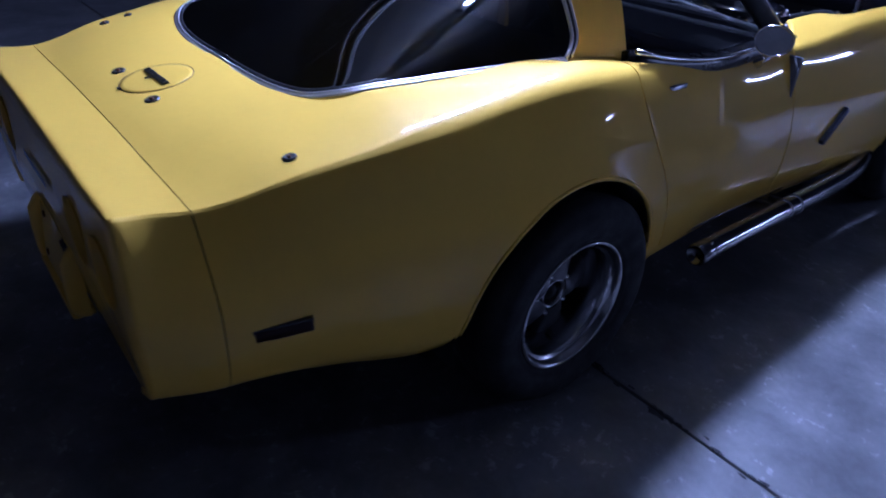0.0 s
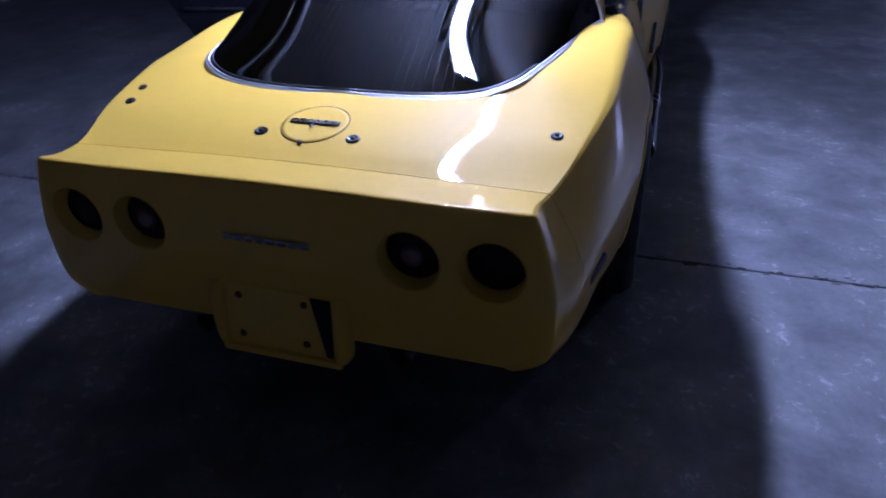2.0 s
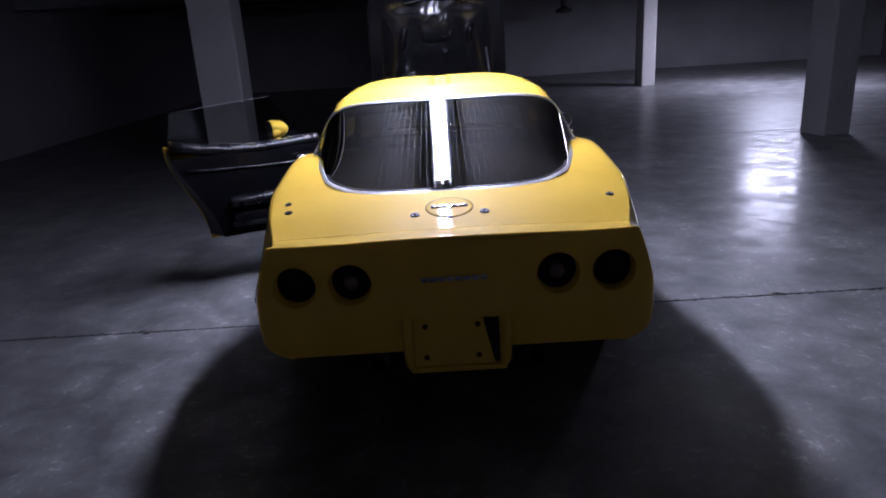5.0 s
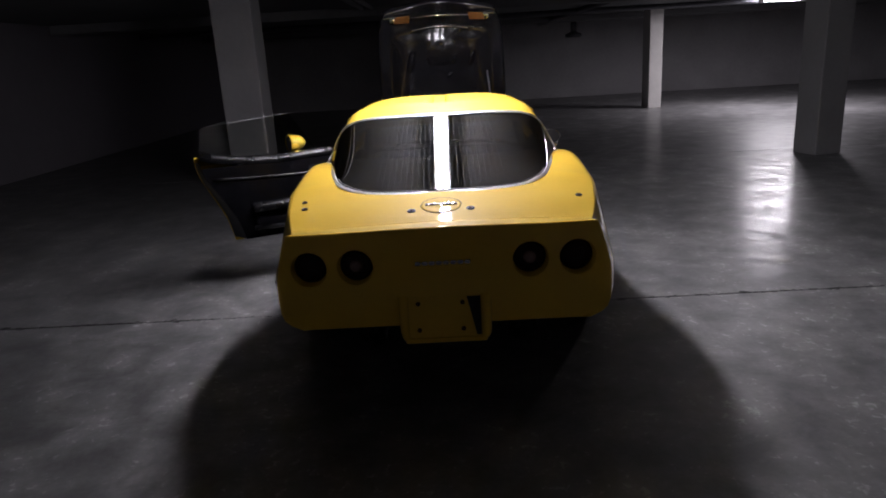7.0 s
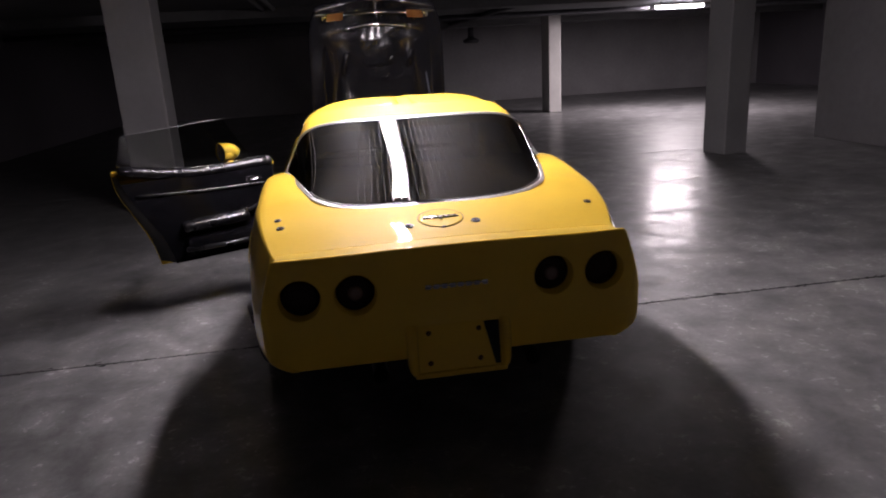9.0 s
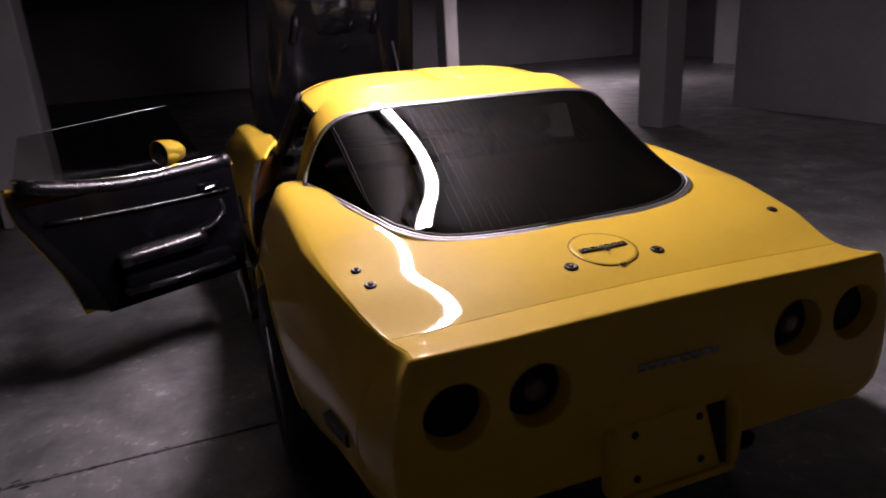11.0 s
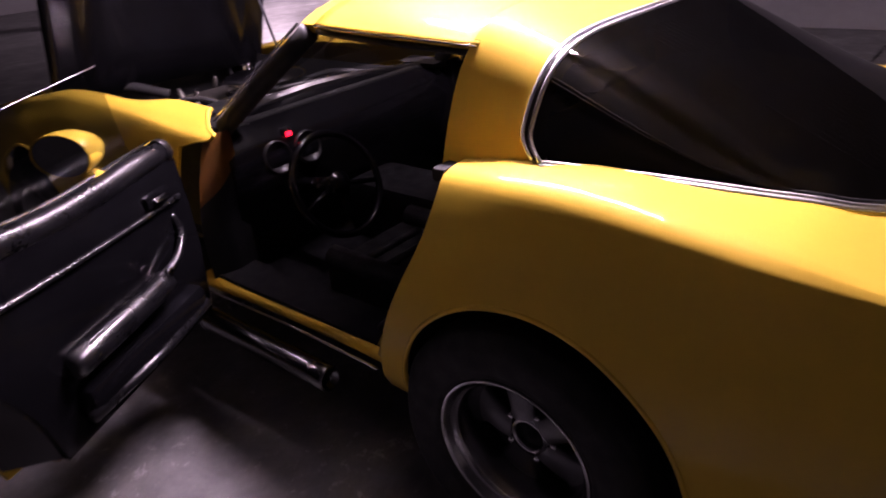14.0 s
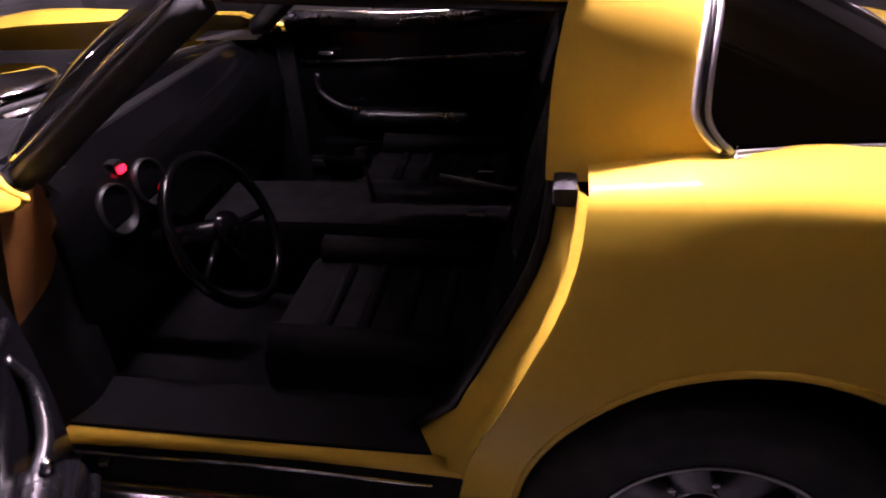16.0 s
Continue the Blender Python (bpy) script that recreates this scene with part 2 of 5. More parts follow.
def part(name, bm, mat, parent=None, label="", angle=32):
    """Links a bmesh as one mesh object under a thing or a part."""
    smooth(bm, angle)
    me = bpy.data.meshes.new(name)
    bm.to_mesh(me)
    bm.free()
    me.materials.append(mat)
    ob = new(name, me)
    if parent:
        ob.parent = parent
    return tagged(ob, label) if label else ob


def thing(name, label, category, group="", at=None):
    ob = new(name)
    ob.empty_display_size = 0.2
    if at is not None:
        ob.matrix_world = at
    return tagged(ob, label, category, group)


def box(lo, hi, bevel=0.0, bm=None, m=None):
    bm = bm or bmesh.new()
    r = bmesh.ops.create_cube(bm, size=1)
    size, mid = [b - a for a, b in zip(lo, hi)], [(a + b) / 2 for a, b in zip(lo, hi)]
    bmesh.ops.transform(bm, matrix=Matrix.Translation(mid) @ Matrix.Diagonal((*size, 1)), verts=r["verts"])
    if bevel:
        edges = list({e for v in r["verts"] for e in v.link_edges})
        out = bmesh.ops.bevel(bm, geom=edges, offset=bevel, segments=2, affect="EDGES", profile=0.6)
        verts = out["verts"]
    else:
        verts = r["verts"]
    if m is not None:
        bmesh.ops.transform(bm, matrix=m, verts=list({v for v in verts} | {v for v in r["verts"] if v.is_valid}))
    return bm


def sheet(fn, us, vs, bm=None, flip=False):
    """A grid of faces over fn(u, v) -> point."""
    bm = bm or bmesh.new()
    rows = [[bm.verts.new(fn(u, v)) for v in vs] for u in us]
    for a, b in zip(rows, rows[1:]):
        for i in range(len(vs) - 1):
            q = (a[i], a[i + 1], b[i + 1], b[i])
            bm.faces.new(q[::-1] if flip else q)
    return bm


def lathe(profile, axis=(0, 0, 0), seg=40, bm=None, turn=None):
    """Turns (radius, height) pairs about a line along local z, set by the matrix turn."""
    bm = bm or bmesh.new()
    rings = []
    for r, h in profile:
        ring = []
        for i in range(seg):
            a = 2 * math.pi * i / seg
            p = Vector((r * math.cos(a), r * math.sin(a), h))
            ring.append(bm.verts.new((turn @ p) if turn is not None else p + Vector(axis)))
        rings.append(ring)
    for a, b in zip(rings, rings[1:]):
        for i in range(seg):
            j = (i + 1) % seg
            bm.faces.new((a[i], a[j], b[j], b[i]))
    return bm


def tube(points, radius, seg=10, bm=None, caps=True):
    """A round bar along points; radius may be a number or one per point."""
    bm = bm or bmesh.new()
    pts = [Vector(p) for p in points]
    rad = radius if isinstance(radius, (list, tuple)) else [radius] * len(pts)
    rings, side = [], None
    for i, p in enumerate(pts):
        d = (pts[min(i + 1, len(pts) - 1)] - pts[max(i - 1, 0)]).normalized()
        if side is None:
            side = d.cross(Vector((0, 0, 1)) if abs(d.z) < 0.9 else Vector((1, 0, 0))).normalized()
        side = (side - d * side.dot(d)).normalized()
        up = d.cross(side)
        rings.append([bm.verts.new(p + rad[i] * (math.cos(2 * math.pi * k / seg) * side + math.sin(2 * math.pi * k / seg) * up)) for k in range(seg)])
    for a, b in zip(rings, rings[1:]):
        for i in range(seg):
            j = (i + 1) % seg
            bm.faces.new((a[i], b[i], b[j], a[j]))
    if caps:
        bm.faces.new(rings[0])
        bm.faces.new(rings[-1][::-1])
    return bm


def bend(points, n=6):
    """Catmull-Rom through points."""
    p = [Vector(q) for q in points]
    p = [2 * p[0] - p[1], *p, 2 * p[-1] - p[-2]]
    out = []
    for i in range(1, len(p) - 2):
        for k in range(n):
            t = k / n
            a, b, c, d = p[i - 1 : i + 3]
            out.append(0.5 * ((2 * b) + (c - a) * t + (2 * a - 5 * b + 4 * c - d) * t * t + (3 * b - a - 3 * c + d) * t**3))
    return [*out, p[-2]]


def keyed(keys, values):
    """A smooth, monotone curve through (keys, values)."""
    x, y = np.array(keys, float), np.array(values, float)
    d = np.diff(y) / np.diff(x)
    m = np.r_[d[0], (d[:-1] + d[1:]) / 2, d[-1]]
    for i in range(1, len(d)):
        if d[i - 1] * d[i] <= 0:
            m[i] = 0
        else:
            m[i] = 2 * d[i - 1] * d[i] / (d[i - 1] + d[i])

    def at(t):
        t = min(max(t, x[0]), x[-1])
        i = min(int(np.searchsorted(x, t, "right")) - 1, len(d) - 1)
        h = x[i + 1] - x[i]
        s = (t - x[i]) / h
        return float((2 * s**3 - 3 * s**2 + 1) * y[i] + (s**3 - 2 * s**2 + s) * h * m[i] + (3 * s**2 - 2 * s**3) * y[i + 1] + (s**3 - s**2) * h * m[i + 1])

    return at


def thick(ob, t=0.012, offset=-1, crisp=True):
    mod = ob.modifiers.new("thickness", "SOLIDIFY")
    mod.thickness, mod.offset = t, offset
    if not crisp:
        return ob
    cut = ob.modifiers.new("crisp_border", "EDGE_SPLIT")
    cut.split_angle, cut.use_edge_sharp = radians(50), False
    return ob


def steps(a, b, n):
    return [a + (b - a) * i / n for i in range(n + 1)]


# ---- the garage ----
JOINTS = [-11.0, -5.4, 0.2, 5.8, 11.4, 17.0, 22.6]
floor = tagged(part("floor", box((-9, -11, -0.30), (17, 22.6, -0.02)), DARK), "bed of dark grout under the concrete floor slabs", "floor", kind="structure")
for i in range(6):
    y0, y1 = JOINTS[i] + 0.005, JOINTS[i + 1] - 0.005
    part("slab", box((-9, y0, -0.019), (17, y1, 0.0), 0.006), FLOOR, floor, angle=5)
random.seed(7)
bm = bmesh.new()
for i in range(420):
    # broken edge of the saw-cut joint beside the car
    x, y, r = random.uniform(-5, 6.5), 0.2 + random.gauss(0, 0.011), random.uniform(0.003, 0.013) * (2 if random.random() < 0.12 else 1)
    ring = [bm.verts.new((x + r * random.uniform(0.8, 2.6) * math.cos(a), y + 0.7 * r * random.uniform(0.4, 1.2) * math.sin(a), 0.0012 + 0.00002 * (i % 20))) for a in steps(0, 2 * math.pi * 8 / 9, 8)]
    bm.faces.new(ring)
part("joint_chipping", bm, DARK, floor, "chipped edge of the floor joint")
ceiling = tagged(part("ceiling", box((-9, -11, 2.46), (17, 22.6, 2.7)), CEILING), "dark unpainted concrete garage ceiling", "ceiling", kind="structure")


def wall(name, lo, hi, mat, label):
    return tagged(part(name, box(lo, hi, 0.01), mat, angle=5), label, "wall", kind="structure")


wall("wall_north", (-9, 19.3, 0), (17, 19.6, 2.46), WALL, "far garage wall of grey painted block")
# unseen wall, set near and pale to bounce light onto the tail
wall("bounce_wall", (-7.0, -6.3, 0), (14.6, -6.0, 2.46), PALE_PAINT, "unseen pale wall added to bounce light onto the car")
wall("wall_west", (-7.3, -6.3, 0), (-7.0, 19.3, 2.46), WALL_SHADE, "garage wall beside the bays in a shaded colour")
wall("wall_east", (14.6, -6.3, 0), (14.9, 19.3, 2.46), WALL_SHADE, "garage wall past the piers in a shaded colour")
wall("wall_pier", (6.95, -3.0, 0), (7.25, 6.1, 2.46), WALL, "grey concrete wall pier beside the bay")
wall("wall_pier_far", (12.9, 12.3, 0), (13.2, 13.2, 2.46), WALL, "grey painted pier near the far wall")


def column(x0, y0, x1, y1, mat=COLUMN, turn=0):
    mid = Matrix.Translation(((x0 + x1) / 2, (y0 + y1) / 2, 0))
    ob = part("column", box((x0, y0, 0), (x1, y1, 2.46), 0.02, m=mid @ Matrix.Rotation(radians(turn), 4, "Z") @ mid.inverted()), mat, angle=5)
    return tagged(ob, "square grey painted concrete column on the garage floor", "column", "garage columns")


# the far column gets the pale paint, the left one the darker grey
column(4.775, 5.12, 5.175, 5.53, COLUMN, 14)
column(4.98, 13.33, 5.30, 13.95, PALE_PAINT)
column(-2.68, 4.38, -2.2, 4.8, COLUMN_DARKER)

for y in (8.6, 16.2):
    tagged(part("ceiling_beam", box((-7, y, 2.3), (14.6, y + 0.5, 2.458), 0.01), CEILING), "dark concrete beam under the ceiling", "beam", "ceiling beams")
for i, (x, z) in enumerate(((3.0, 2.36), (3.16, 2.38))):
    tagged(part("ceiling_pipe", tube([(x, 9.2, z), (x, 18.9, z)], 0.05), STEEL), "dull steel pipe hung under the ceiling", "pipe", "ceiling pipes")
tagged(part("cross_pipe", tube(bend([(-6.9, 12.0, 2.34), (0, 12.0, 2.34), (9, 12.0, 2.34), (14, 12, 2.34)]), 0.06), STEEL), "dull steel pipe running across the ceiling", "pipe", "ceiling pipes")
bm = tube([(3.86, 17.5, 2.46), (3.86, 17.5, 2.0)], 0.09)
lathe([(0.001, 1.88), (0.20, 1.88), (0.25, 1.91), (0.25, 1.97), (0.13, 2.02), (0.09, 2.06)], (3.86, 17.5, 0), 20, bm)
tagged(part("pipe_drop", bm, STEEL), "dark pipe end hanging from the ceiling", "pipe")


def tube_light(x, y, length, along, z=2.3, group="garage tube lights"):
    """A bare fluorescent batten under the ceiling, its long side along x or y."""
    m = Matrix.Translation((x, y, z)) @ Matrix.Rotation(radians(90 if along == "y" else 0), 4, "Z")
    lamp = thing("tube_light", "white fluorescent batten with bare lit tubes under ceiling", "ceiling light", group, m)
    h = length / 2
    part("housing", box((-h, -0.06, 0.03), (h, 0.06, 0.10), 0.008), FIXTURE, lamp)
    part("hanger", box((-0.02, -0.02, 0.10), (0.02, 0.02, 2.46 - z)), STEEL, lamp)
    for s in (-0.024, 0.024):
        part("tube", tube([(-h + 0.03, s, 0), (h - 0.03, s, 0)], 0.014, 12), TUBE, lamp)
        for e in (-h + 0.015, h - 0.015):
            part("end_cap", box((e - 0.014, s - 0.02, -0.02), (e + 0.014, s + 0.02, 0.031), 0.004), FIXTURE, lamp)
    return lamp


tube_light(-0.02, 0.62, 1.36, "y", 2.26)


def wrap_light(x, y, z, length=1.2, wide=0.26):
    """A fluorescent fitting under a glowing wrap-round diffuser."""
    lamp = thing("wrap_light", "lit fluorescent fitting with white wrap-round diffuser", "ceiling light", at=Matrix.Translation((x, y, z)))
    h = length / 2
    part("housing", box((-h, -wide / 2, 0.03), (h, wide / 2, 0.07), 0.006), FIXTURE, lamp)
    prof = [(wide / 2 * math.cos(a), -0.055 * math.sin(a) ** 0.6 + 0.03) for a in steps(0.001, math.pi - 0.001, 14)]
    part("diffuser", sheet(lambda u, i: (u, prof[int(i)][0], prof[int(i)][1]), steps(-h + 0.02, h - 0.02, 4), range(len(prof)), flip=True), DIFFUSER, lamp, "glowing white diffuser")
    for e in (-h + 0.01, h - 0.01):
        part("end_cap", box((e - 0.01, -wide / 2, -0.03), (e + 0.01, wide / 2, 0.031), 0.004), FIXTURE, lamp)
    for e in (-0.4, 0.4):
        part("hanger", box((e - 0.012, -0.012, 0.07), (e + 0.012, 0.012, 2.46 - z)), STEEL, lamp)


wrap_light(7.45, 11.6, 2.31)
for x in (-1.25, -1.42):
    tagged(part("conduit", tube([(x, -6, 2.427), (x, 8.58, 2.427)], 0.035), STEEL_PALE), "pale painted conduit clipped under the ceiling", "conduit", "ceiling conduits")

# ---- the car: x across, y towards its nose, rear axle at y = 0 ----
Y = [-1.12, -0.97, -0.75, -0.45, 0.0, 0.25, 0.55, 0.9, 1.25, 1.7, 2.1, 2.49, 2.9, 3.3, 3.58]
YP = [-1.12, -1.05, *Y[1:]]
peak_x = keyed(YP, [0.655, 0.645, 0.660, 0.715, 0.753, 0.753, 0.728, 0.685, 0.660, 0.680, 0.70, 0.715, 0.72, 0.69, 0.62, 0.50])
peak_z = keyed(YP, [0.864, 0.849, 0.842, 0.888, 0.932, 0.980, 0.965, 0.928, 0.900, 0.900, 0.945, 0.963, 0.915, 0.84, 0.76, 0.68])
wide_x = keyed(Y, [0.705, 0.752, 0.785, 0.825, 0.862, 0.848, 0.80, 0.765, 0.775, 0.81, 0.845, 0.862, 0.825, 0.74, 0.58])
wide_z = keyed(Y, [0.63, 0.62, 0.62, 0.62, 0.62, 0.60, 0.57, 0.55, 0.55, 0.58, 0.61, 0.62, 0.59, 0.55, 0.50])
low_x = keyed(Y, [0.615, 0.685, 0.715, 0.745, 0.765, 0.775, 0.765, 0.745, 0.75, 0.765, 0.78, 0.79, 0.76, 0.67, 0.52])
low_z = keyed(Y, [0.43, 0.43, 0.395, 0.32, 0.29, 0.30, 0.305, 0.305, 0.305, 0.30, 0.29, 0.29, 0.30, 0.33, 0.38])
mid_z = keyed([-1.12, -1.06, -0.97, -0.93, -0.89, -0.84, -0.75, -0.68, -0.62, -0.3, 0.0, 0.3, 1.2, 1.5, 2.0, 2.5, 3.0, 3.3, 3.58], [0.860, 0.853, 0.8465, 0.8568, 0.8665, 0.8765, 0.891, 0.901, 0.911, 0.940, 0.963, 0.960, 0.90, 0.89, 0.855, 0.85, 0.84, 0.77, 0.68])
shoulder = keyed([-1.12, -0.90, -0.80, -0.72, -0.66, -0.62, -0.55, -0.48, -0.38, -0.28, -0.12, 0.06, 0.30, 0.6, 3.58], [0.0, 0.0, 0.003, 0.006, 0.010, 0.014, 0.027, 0.036, 0.034, 0.032, 0.036, 0.032, 0.010, 0.0, 0.0])
HUMP = keyed(Y, [0.028, 0.024, 0.030, 0.046, 0.075, 0.075, 0.06, 0.05, 0.05, 0.06, 0.075, 0.075, 0.07, 0.06, 0.05])


def section(y, s=1):
    """Half of the body's cross-section, from its middle over the fender's crest to the sill, as (x, z) pairs."""
    px, pz, wx, wz, lx, lz, mz, r = peak_x(y), peak_z(y), wide_x(y), wide_z(y), low_x(y), low_z(y), mid_z(y), HUMP(y)
    swell, square = shoulder(y) / 0.036, min(1, max(0, (-0.75 - y) / 0.25))
    pts = [(0, mz + 0.006), (0.35 * px, mz + 0.004), (0.7 * px, mz - 0.001 + 0.15 * (pz - mz) + shoulder(y)), (px - r, pz - 0.05 * r + 0.014 * swell), (px - 0.15 * r, pz - 0.12 * r + 0.003 * swell), (px + 0.25 * r, pz - 0.6 * r)]
    pts += [(px + 0.35 * (wx - px) + 0.2 * r, pz + 0.28 * (wz - pz) - 0.3 * r), (px + 0.8 * (wx - px), pz + 0.66 * (wz - pz)), (wx, wz), (wx + (0.2 - 0.09 * square) * (lx - wx), wz + (0.68 + 0.05 * square) * (lz - wz)), (lx, lz)]
    return pts


NK = 10


def body(y, k):
    """The outer skin at station y; k runs from 0 in the middle to NK at the sill, with the crest near 4."""
    pts = section(y)
    i = min(int(k), NK - 1)
    t = k - i
    p = [pts[max(i - 1, 0)] if i else (-pts[1][0], pts[1][1]), pts[i], pts[i + 1], pts[min(i + 2, NK)]]
    c = [0.5 * (2 * b + (cc - a) * t + (2 * a - 5 * b + 4 * cc - d) * t * t + (3 * b - a - 3 * cc + d) * t**3) for a, b, cc, d in zip(*p)]
    return Vector((c[0], y, c[1]))


def top_z(y, x):
    """Height of the skin inboard of the crest."""
    lo, hi = 0.0, 4.0
    for _ in range(18):
        mid = (lo + hi) / 2
        lo, hi = (mid, hi) if body(y, mid).x < x else (lo, mid)
    return body(y, lo).z


WHEELS = ((0.0, 0.365), (2.49, 0.365))
HUB_Z = 0.335


ARCH_Y, ARCH_Z, ARCH_A, ARCH_B = -0.032, 0.362, 0.368, 0.374


def cut_arch(bm, side):
    """Opens the wheel arches: drops the faces inside and draws the rim of the hole onto the arch."""
    for yc, r in WHEELS:

        def gap(v):
            return math.hypot((v.co.y - yc - ARCH_Y) / ARCH_A, (v.co.z - ARCH_Z) / ARCH_B)

        on = set()
        for v in bm.verts:
            g = gap(v)
            if abs(g - 1) < 0.012 and v.co.z < 0.8:
                v.co.y, v.co.z = yc + ARCH_Y + (v.co.y - yc - ARCH_Y) / g, ARCH_Z + (v.co.z - ARCH_Z) / g
                on.add(v)
        for e in list(bm.edges):
            p, q = e.verts
            if p in on or q in on or p.co.z > 0.85:
                continue
            gp, gq = gap(p) - 1, gap(q) - 1
            if gp * gq < 0:
                _, v = bmesh.utils.edge_split(e, p, gp / (gp - gq))
                on.add(v)
        for f in list(bm.faces):
            hit = [v for v in f.verts if v in on]
            if len(hit) == 2 and not any(e.other_vert(hit[0]) is hit[1] for e in hit[0].link_edges if e in f.edges):
                bmesh.utils.face_split(f, hit[0], hit[1])
        inside = []
        for f in bm.faces:
            c = f.calc_center_median()
            if abs(c.x) > 0.55 and math.hypot((c.y - yc - ARCH_Y) / ARCH_A, (c.z - ARCH_Z) / ARCH_B) < 0.999:
                inside.append(f)
        bmesh.ops.delete(bm, geom=inside, context="FACES")
    return bm


jamb_y = keyed([0.30, 0.42, 0.50, 0.60, 0.70, 0.80, 0.88, 0.96], [0.45, 0.43, 0.41, 0.365, 0.315, 0.265, 0.243, 0.235])
HINGE_Y = 1.235
K_FINE = [0, 0.5, 1, 1.5, 2, 2.5, 3, 3.33, 3.66, 4, 4.33, 4.66, 5, 5.4, 5.8, 6.2, 6.6, 7, 7.3, 7.6, 7.9, 8.2, 8.5, 8.8, 9.1, 9.4, 9.7, 10]


def panel(y_from, y_to, ks, n, side, arch=False, shift=0.0):
    """A patch of the outer skin; y_from and y_to may change with k."""

    def at(u, k):
        a, b = y_from(k), y_to(k)
        p = body(a + (b - a) * u, k)
        return Vector((side * p.x, p.y, p.z + shift))

    bm = sheet(at, steps(0, 1, n), ks, flip=side < 0)
    return cut_arch(bm, side) if arch else bm


def jamb_at(k):
    return jamb_y(body(0.35, k).z) if k > 4 else 0.235


car = thing("sports_car", "yellow fastback sports car with open hood and driver door", "car")
SEAM = -0.968

# deck and both quarters in one skin
def join_sides(make):
    bm = make(-1, None)
    other = make(1, None)
    me = bpy.data.meshes.new("half")
    other.to_mesh(me)
    other.free()
    bm.from_mesh(me)
    bpy.data.meshes.remove(me)
    bmesh.ops.remove_doubles(bm, verts=bm.verts, dist=0.0006)
    return bm


shell = join_sides(lambda side, _: panel(lambda k: SEAM + 0.0012, jamb_at, K_FINE, 64, side, True))
thick(part("rear_body", shell, YELLOW, car, "yellow rear deck and quarter panels", angle=50), 0.012, -1)


# rear bumper cover: the skin runs on to the tail, rolls over a soft edge and closes in a face with four lamp holes
TAIL_Y = -1.100


def tail_ring(inset, y):
    pts = []
    for k in K_FINE:
        p = body(TAIL_Y, k)
        tuck = min(1, max(0, (p.z - 0.44) / 0.10))
        pts.append((p.x * (1 - inset / 0.70), y, 0.64 + (p.z - 0.64) * (1 - tuck * inset / 0.215)))
    return pts


def lean(z):
    """How far the tail's face stands back from its middle at height z."""
    return 0.10 * max(0, z - 0.70) ** 1.2 + 0.22 * max(0, 0.62 - z) ** 1.5


RINGS = [(0.0, -1.100), (0.001, -1.1055), (0.0035, -1.110), (0.0075, -1.113), (0.015, -1.1165), (0.027, -1.1205), (0.040, -1.122)]
FACE_IN = RINGS[-1][0]


def cover(side, _):
    bm = panel(lambda k: TAIL_Y, lambda k: SEAM - 0.0012, K_FINE, 10, side)
    rows = []
    for inset, y in RINGS:
        rows.append([bm.verts.new((side * x, yy + lean(z) * (inset / FACE_IN), z)) for x, yy, z in tail_ring(inset, y)])
    for a, b in zip(rows, rows[1:]):
        for i in range(len(K_FINE) - 1):
            qd = (a[i], a[i + 1], b[i + 1], b[i])
            bm.faces.new(qd if side < 0 else qd[::-1])
    return bm


thick(part("bumper_cover", join_sides(cover), YELLOW, car, "yellow bumper cover", angle=60), 0.008, -1)

LAMPS = [(-0.565, 0.707), (-0.368, 0.707), (0.368, 0.707), (0.565, 0.707)]
LAMP_R = 0.076
bm = bmesh.new()
half = [(x, z) for x, y, z in tail_ring(FACE_IN - 0.0005, -1.122)]
loop = [bm.verts.new((x, 0, z)) for x, z in half] + [bm.verts.new((-x, 0, z)) for x, z in half[-1:0:-1]]
edges = [bm.edges.new((a, b)) for a, b in zip(loop, loop[1:] + loop[:1])]
for lx, lz in LAMPS:
    ring = [bm.verts.new((lx + LAMP_R * math.cos(2 * math.pi * i / 40), 0, lz + LAMP_R * math.sin(2 * math.pi * i / 40))) for i in range(40)]
    edges += [bm.edges.new((a, b)) for a, b in zip(ring, ring[1:] + ring[:1])]
bmesh.ops.triangle_fill(bm, use_beauty=True, edges=edges)
for v in bm.verts:
    v.co.y = -1.122 + lean(v.co.z)
bmesh.ops.recalc_face_normals(bm, faces=bm.faces)
tail_face = part("tail_panel", bm, YELLOW, car, angle=60)
for i, (lx, lz) in enumerate(LAMPS):
    y0 = -1.122 + lean(lz)
    turn = Matrix.Translation((lx, y0, lz)) @ Matrix.Rotation(radians(-90), 4, "X")
    lamp = part("tail_lamp", lathe([(LAMP_R + 0.002, -0.001), (LAMP_R - 0.002, 0.004), (LAMP_R - 0.005, 0.058), (0.001, 0.058)], seg=40, turn=turn), YELLOW, car, "round recessed tail lamp")
    inner = abs(lx) < 0.5
    part("lens", lathe([(0.0705, 0.050), (0.067, 0.040), (0.048, 0.032), (0.02, 0.028), (0.0005, 0.027)], seg=32, turn=turn), RED_LENS, lamp, "dark red ribbed lens")
    for r in (0.056, 0.045, 0.034):
        part("lens_ring", lathe([(r + 0.003, 0.037 - (0.06 - r) * 0.2), (r, 0.029 - (0.06 - r) * 0.1), (r - 0.003, 0.037 - (0.06 - r) * 0.2)], seg=32, turn=turn), RED_LENS, lamp)
    if inner:
        part("reverse_lens", lathe([(0.028, 0.030), (0.026, 0.022), (0.013, 0.019), (0.0005, 0.018)], seg=24, turn=turn), CLEAR_LENS, lamp, "pale reversing lens in the middle")

